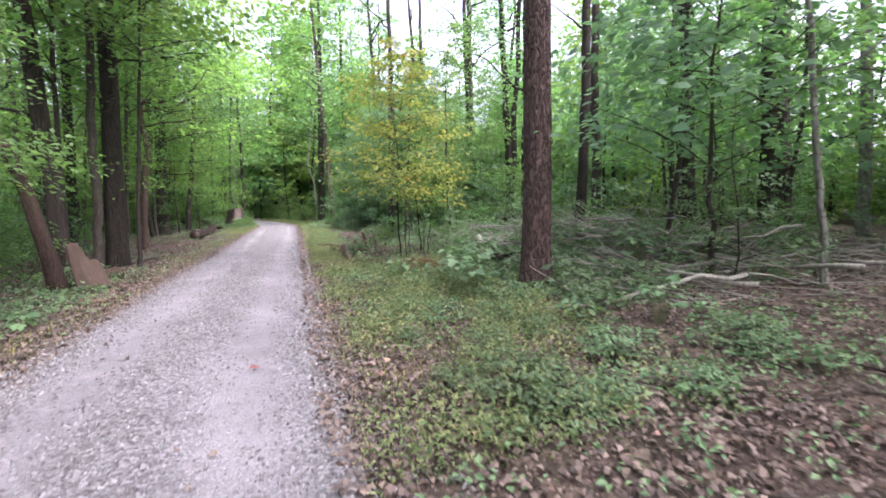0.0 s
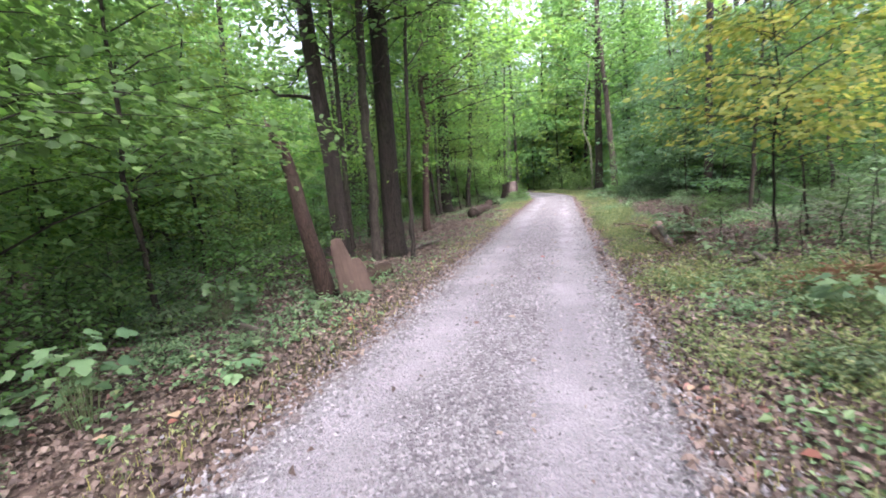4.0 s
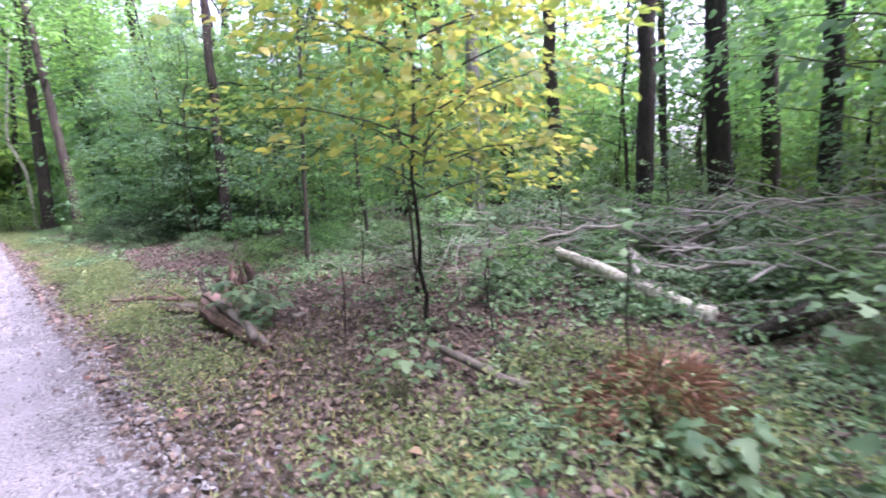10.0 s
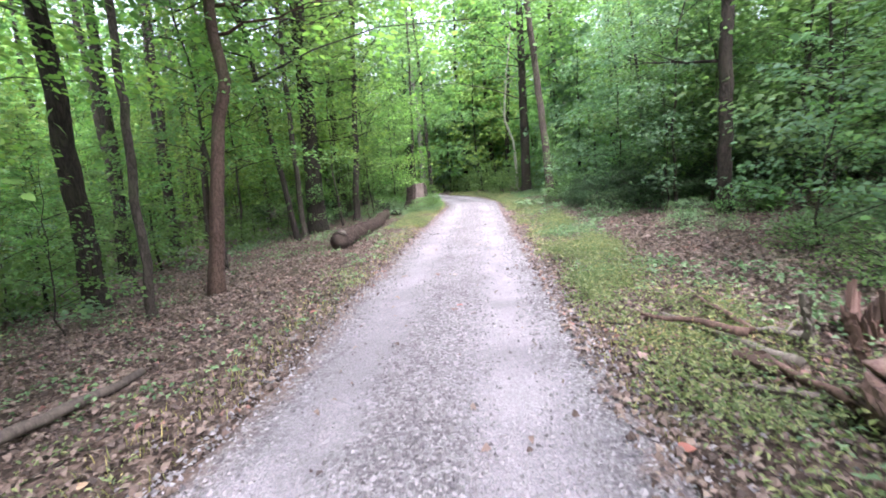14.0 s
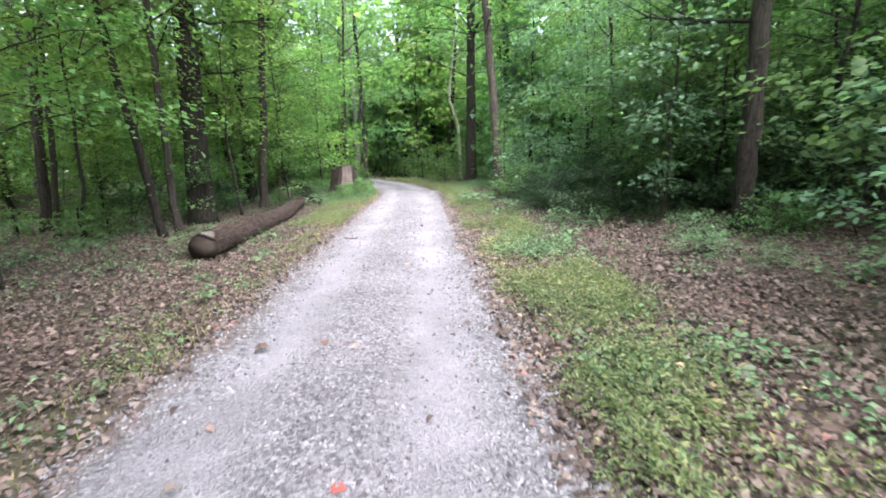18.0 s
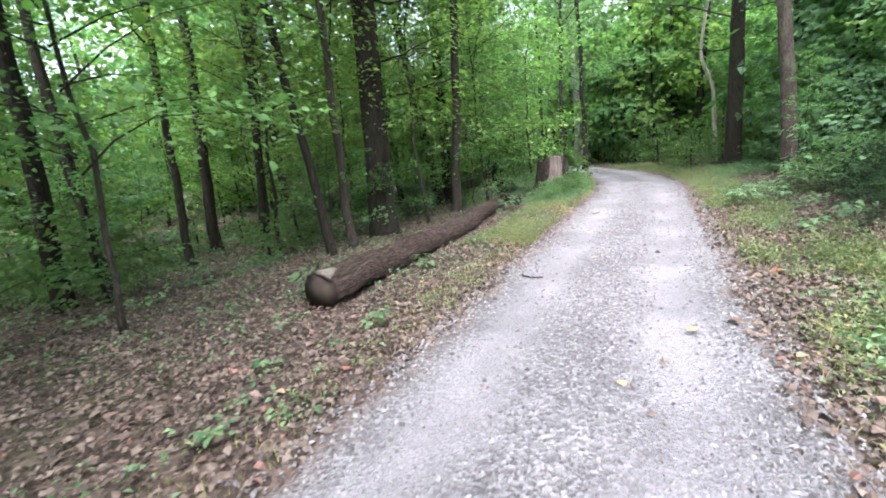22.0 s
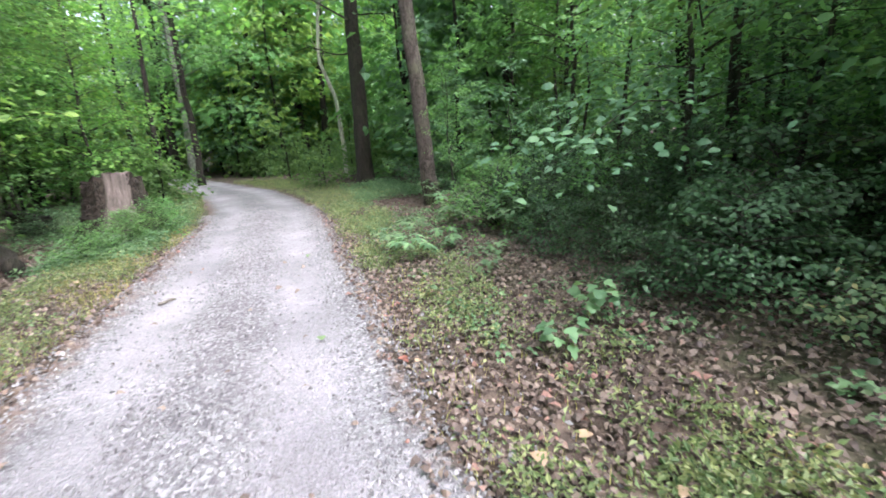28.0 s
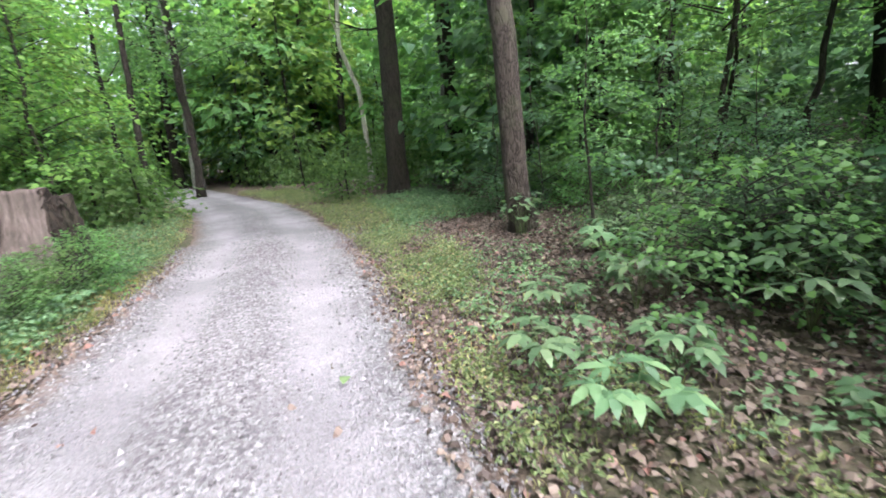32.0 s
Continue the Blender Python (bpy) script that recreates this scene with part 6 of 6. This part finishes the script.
def verge_herbs():
    """Fine yellow-green growth in a band along the lane."""
    rng = np.random.default_rng(86)
    xs, ys, ss = [], [], []
    for n, x0, x1, y0, y1, thick, big in ((3800, -0.68, 0.5, 2, 33, -0.08, 1.0), (2600, -4.6, -3.42, 24, 33, 0.15, 1.0), (1800, -0.6, 0.35, 23, 33, 0.1, 1.2), (900, -4.2, -3.45, 5, 24, -0.25, 1.0), (4800, 0, 2.0, 33, 46, 0.4, 1.3), (3000, -0.5, 1.9, 2.0, 9.5, 0.25, 1.6), (1800, -0.55, 0.6, 15.5, 23.5, 0.0, 1.3), (2400, -0.5, 0.65, 11, 25, 0.05, 1.35)):
        x, y = rng.uniform(x0, x1, n), rng.uniform(y0, y1, n)
        if y0 == 33:
            x = road_x(y) + np.where(rng.random(n) < 0.5, 1, -1) * (HALF + x)
        ok = 1.2 * smooth_noise(x * 2.4, y * 1.9, 6) + thick - 0.12 + 0.22 * rng.standard_normal(n) > 0
        xs.append(x[ok]), ys.append(y[ok]), ss.append(np.full(int(ok.sum()), big))
    x, y, big = np.concatenate(xs), np.concatenate(ys), np.concatenate(ss)[:, None]
    k = 12
    a = rng.uniform(0, 6.28, (len(x), k))
    r = rng.uniform(0.01, 0.09, (len(x), k)) * big
    px, py = x[:, None] + r * np.cos(a), y[:, None] + r * np.sin(a)
    pz = ground_z(x, y)[:, None] + rng.uniform(0.01, 0.11, (len(x), k)) * rng.uniform(0.3, 1.6, (len(x), 1)) * big ** 1.6
    size = 0.029 * rng.uniform(0.45, 1.6, a.shape) * big ** 0.5
    v, t = leaves(np.stack([px, py, pz], -1).reshape(-1, 3), np.stack([np.cos(a), np.sin(a), rng.normal(0.35, 0.6, a.shape)], -1).reshape(-1, 3),
                  np.array([0, 0, 1.0]) + rng.normal(0, 0.7, (a.size, 3)), size.ravel(), 0.5, 0.2)
    tagged(new("verge_plants", mesh_from("verge_plants", v, t, VERGE, False)), "fine yellow-green plants edging the lane", "plants", kind="stuff")


def verge_grass():
    rng = np.random.default_rng(83)
    xs, ys = [], []
    for n, x0, x1, y0, y1 in ((9000, -0.75, 0.7, 3, 33), (20000, -4.5, -3.36, 24, 32.5), (5000, -0.6, 1.4, 3, 12), (3500, -3.9, -3.35, 4, 24), (9000, -3.5, 4, 33, 46)):
        x, y = rng.uniform(x0, x1, n), rng.uniform(y0, y1, n)
        if y0 == 33:
            x = road_x(y) + np.where(rng.random(n) < 0.5, 1, -1) * (HALF + rng.random(n) ** 1.5 * 2.2)
        ok = smooth_noise(x * 1.6, y * 0.9, 6) + 0.1 + 0.3 * rng.standard_normal(n) > 0
        xs.append(x[ok]), ys.append(y[ok])
    x, y = np.concatenate(xs), np.concatenate(ys)
    n = len(x)
    base = np.stack([x, y, ground_z(x, y) - 0.005], -1)
    a = rng.uniform(0, 6.28, n)
    h = rng.uniform(0.025, 0.10, n)
    sd = np.stack([np.cos(a), np.sin(a), 0 * a], -1) * 0.0035
    bend = np.stack([np.cos(a + 1.5), np.sin(a + 1.5), 0 * a], -1) * (h * rng.uniform(0.2, 0.9, n))[:, None]
    up = np.array([0, 0, 1.0])
    v = np.stack([base - sd, base + sd, base + sd * 0.7 + bend * 0.35 + up * h[:, None] * 0.6, base - sd * 0.7 + bend * 0.35 + up * h[:, None] * 0.6, base + bend + up * h[:, None]], 1).reshape(-1, 3)
    b = np.arange(n)[:, None] * 5
    t = np.concatenate([b + [0, 1, 2], b + [0, 2, 3], b + [3, 2, 4]], 1).reshape(-1, 3)
    tagged(new("verge_grass", mesh_from("verge_grass", v, t, GRASS, False)), "sparse yellow-green grass along the lane edges", "grass", kind="stuff")


def dead_fern(x, y, r, seed):
    rng = np.random.default_rng(seed)
    n = 3200
    a = rng.uniform(0, 6.28, n)
    q = np.sqrt(rng.random(n)) * r * (0.8 + 0.3 * np.sin(a * 3 + 1) + 0.2 * np.sin(a * 7))
    px, py = x + q * np.cos(a) * 1.3, y + q * np.sin(a)
    p = np.stack([px, py, ground_z(px, py) + 0.30 * np.clip(1 - (q / r) ** 2, 0.1, 1) * rng.random(n)], -1)
    d = np.stack([np.cos(a), np.sin(a), rng.normal(0.1, 0.5, n)], -1)
    v, t = leaves(p, d, np.array([0, 0, 1.0]) + rng.normal(0, 0.5, (n, 3)), rng.uniform(0.03, 0.15, n), 0.055, 0.1)
    ob = tagged(new("dead_bough", mesh_from("dead_bough", v, t, RUST, False)), "heap of rust-brown dead needle boughs", "branches", kind="stuff")


def brush():
    """The heap of dead branches behind the verge."""
    rng = np.random.default_rng(84)
    g = Geo()
    for i in range(420):
        x, y = rng.uniform(2.9, 9.0), rng.uniform(3.6, 14.5)
        top = 0.8 * math.exp(-((x - 5.2) / 2.4) ** 2 - ((y - 9.0) / 3.6) ** 2)
        a, ln = (rng.normal(2.3, 0.6) if i % 3 else rng.uniform(0, 3.14)), rng.uniform(0.5, 2.4)
        r = rng.uniform(0.004, 0.013)
        z = float(ground_z(x, y)) + 0.02 + top * rng.random()
        s = np.linspace(-0.5, 0.5, 6)[:, None]
        line = np.array([x, y, z]) + np.array([math.cos(a), math.sin(a), rng.normal(0, 0.22)]) * s * ln + np.cumsum(rng.normal(0, 0.03, (6, 3)), 0) * ln
        line[:, 2] = np.maximum(line[:, 2], ground_z(line[:, 0], line[:, 1]) + 0.01)
        g.add(*tube(line, np.linspace(r, r * 0.4, 6), 5, 0.05, rng, False))
    tagged(new("brush_pile", g.mesh("brush_pile", STICK)), "tangled heap of grey dead branches and twigs", "branches", kind="stuff")
    for i in range(110):
        x, y = rng.uniform(3.0, 8.8), rng.uniform(3.6, 13.5)
        top = 0.75 * math.exp(-((x - 5.4) / 2.4) ** 2 - ((y - 8.6) / 3.6) ** 2)
        a, ln = (rng.normal(2.3, 0.5) if i % 3 else rng.uniform(0, 3.14)), rng.uniform(0.9, 3.0)
        z = float(ground_z(x, y)) + 0.03 + top * rng.random()
        n = 9
        s = np.linspace(-0.5, 0.5, n)[:, None]
        line = np.array([math.cos(a), math.sin(a), rng.normal(0, 0.12)]) * s * ln + np.cumsum(rng.normal(0, 0.022, (n, 3)), 0) * ln
        line[:, 2] = np.maximum(line[:, 2], ground_z(line[:, 0] + x, line[:, 1] + y) + 0.02 - z)
        r = rng.uniform(0.012, 0.036)
        ob = thing("dead_branch", x, y, z, "dead grey branch lying on the brush pile", "branch", "dead branches of the brush pile")
        part("stem", Geo().add(*tube(line, np.linspace(r, r * 0.35, n), 7, 0.08, rng)).mesh("stem", STICK), ob)
        for k in (4, 6):
            b = a + rng.choice((-1, 1)) * rng.uniform(0.4, 1.0)
            q = np.linspace(0, 1, 4)[:, None]
            fork = line[k] + np.array([math.cos(b), math.sin(b), rng.uniform(0.0, 0.5)]) * q * ln * 0.3
            part("side_branch", Geo().add(*tube(fork, np.linspace(r * 0.55, 0.003, 4), 5, 0, rng)).mesh("side_branch", STICK), ob)


def forest_twigs():
    rng = np.random.default_rng(85)
    g = Geo()
    for i in range(420):
        x, y = (rng.uniform(-0.6, 4), rng.uniform(2, 32)) if i % 2 else (rng.uniform(-8, -3.6), rng.uniform(3, 32))
        a, ln = rng.uniform(0, 6.28), rng.uniform(0.12, 0.7)
        s = np.linspace(-0.5, 0.5, 5)[:, None]
        line = np.array([x, y, 0]) + np.array([math.cos(a), math.sin(a), 0]) * s * ln + np.cumsum(rng.normal(0, 0.02, (5, 3)), 0) * ln
        line[:, 2] = ground_z(line[:, 0], line[:, 1]) + 0.02
        r = rng.uniform(0.004, 0.012)
        g.add(*tube(line, np.linspace(r, r * 0.5, 5), 5, 0, rng, False))
    tagged(new("twig_litter", g.mesh("twig_litter", BARK_MID)), "small dead twigs lying among fallen leaves", "twigs", kind="stuff")


dry_leaves()
ground_herbs()
verge_herbs()
verge_grass()
dead_fern(1.32, 8.5, 0.50, 91)
brush()
forest_twigs()
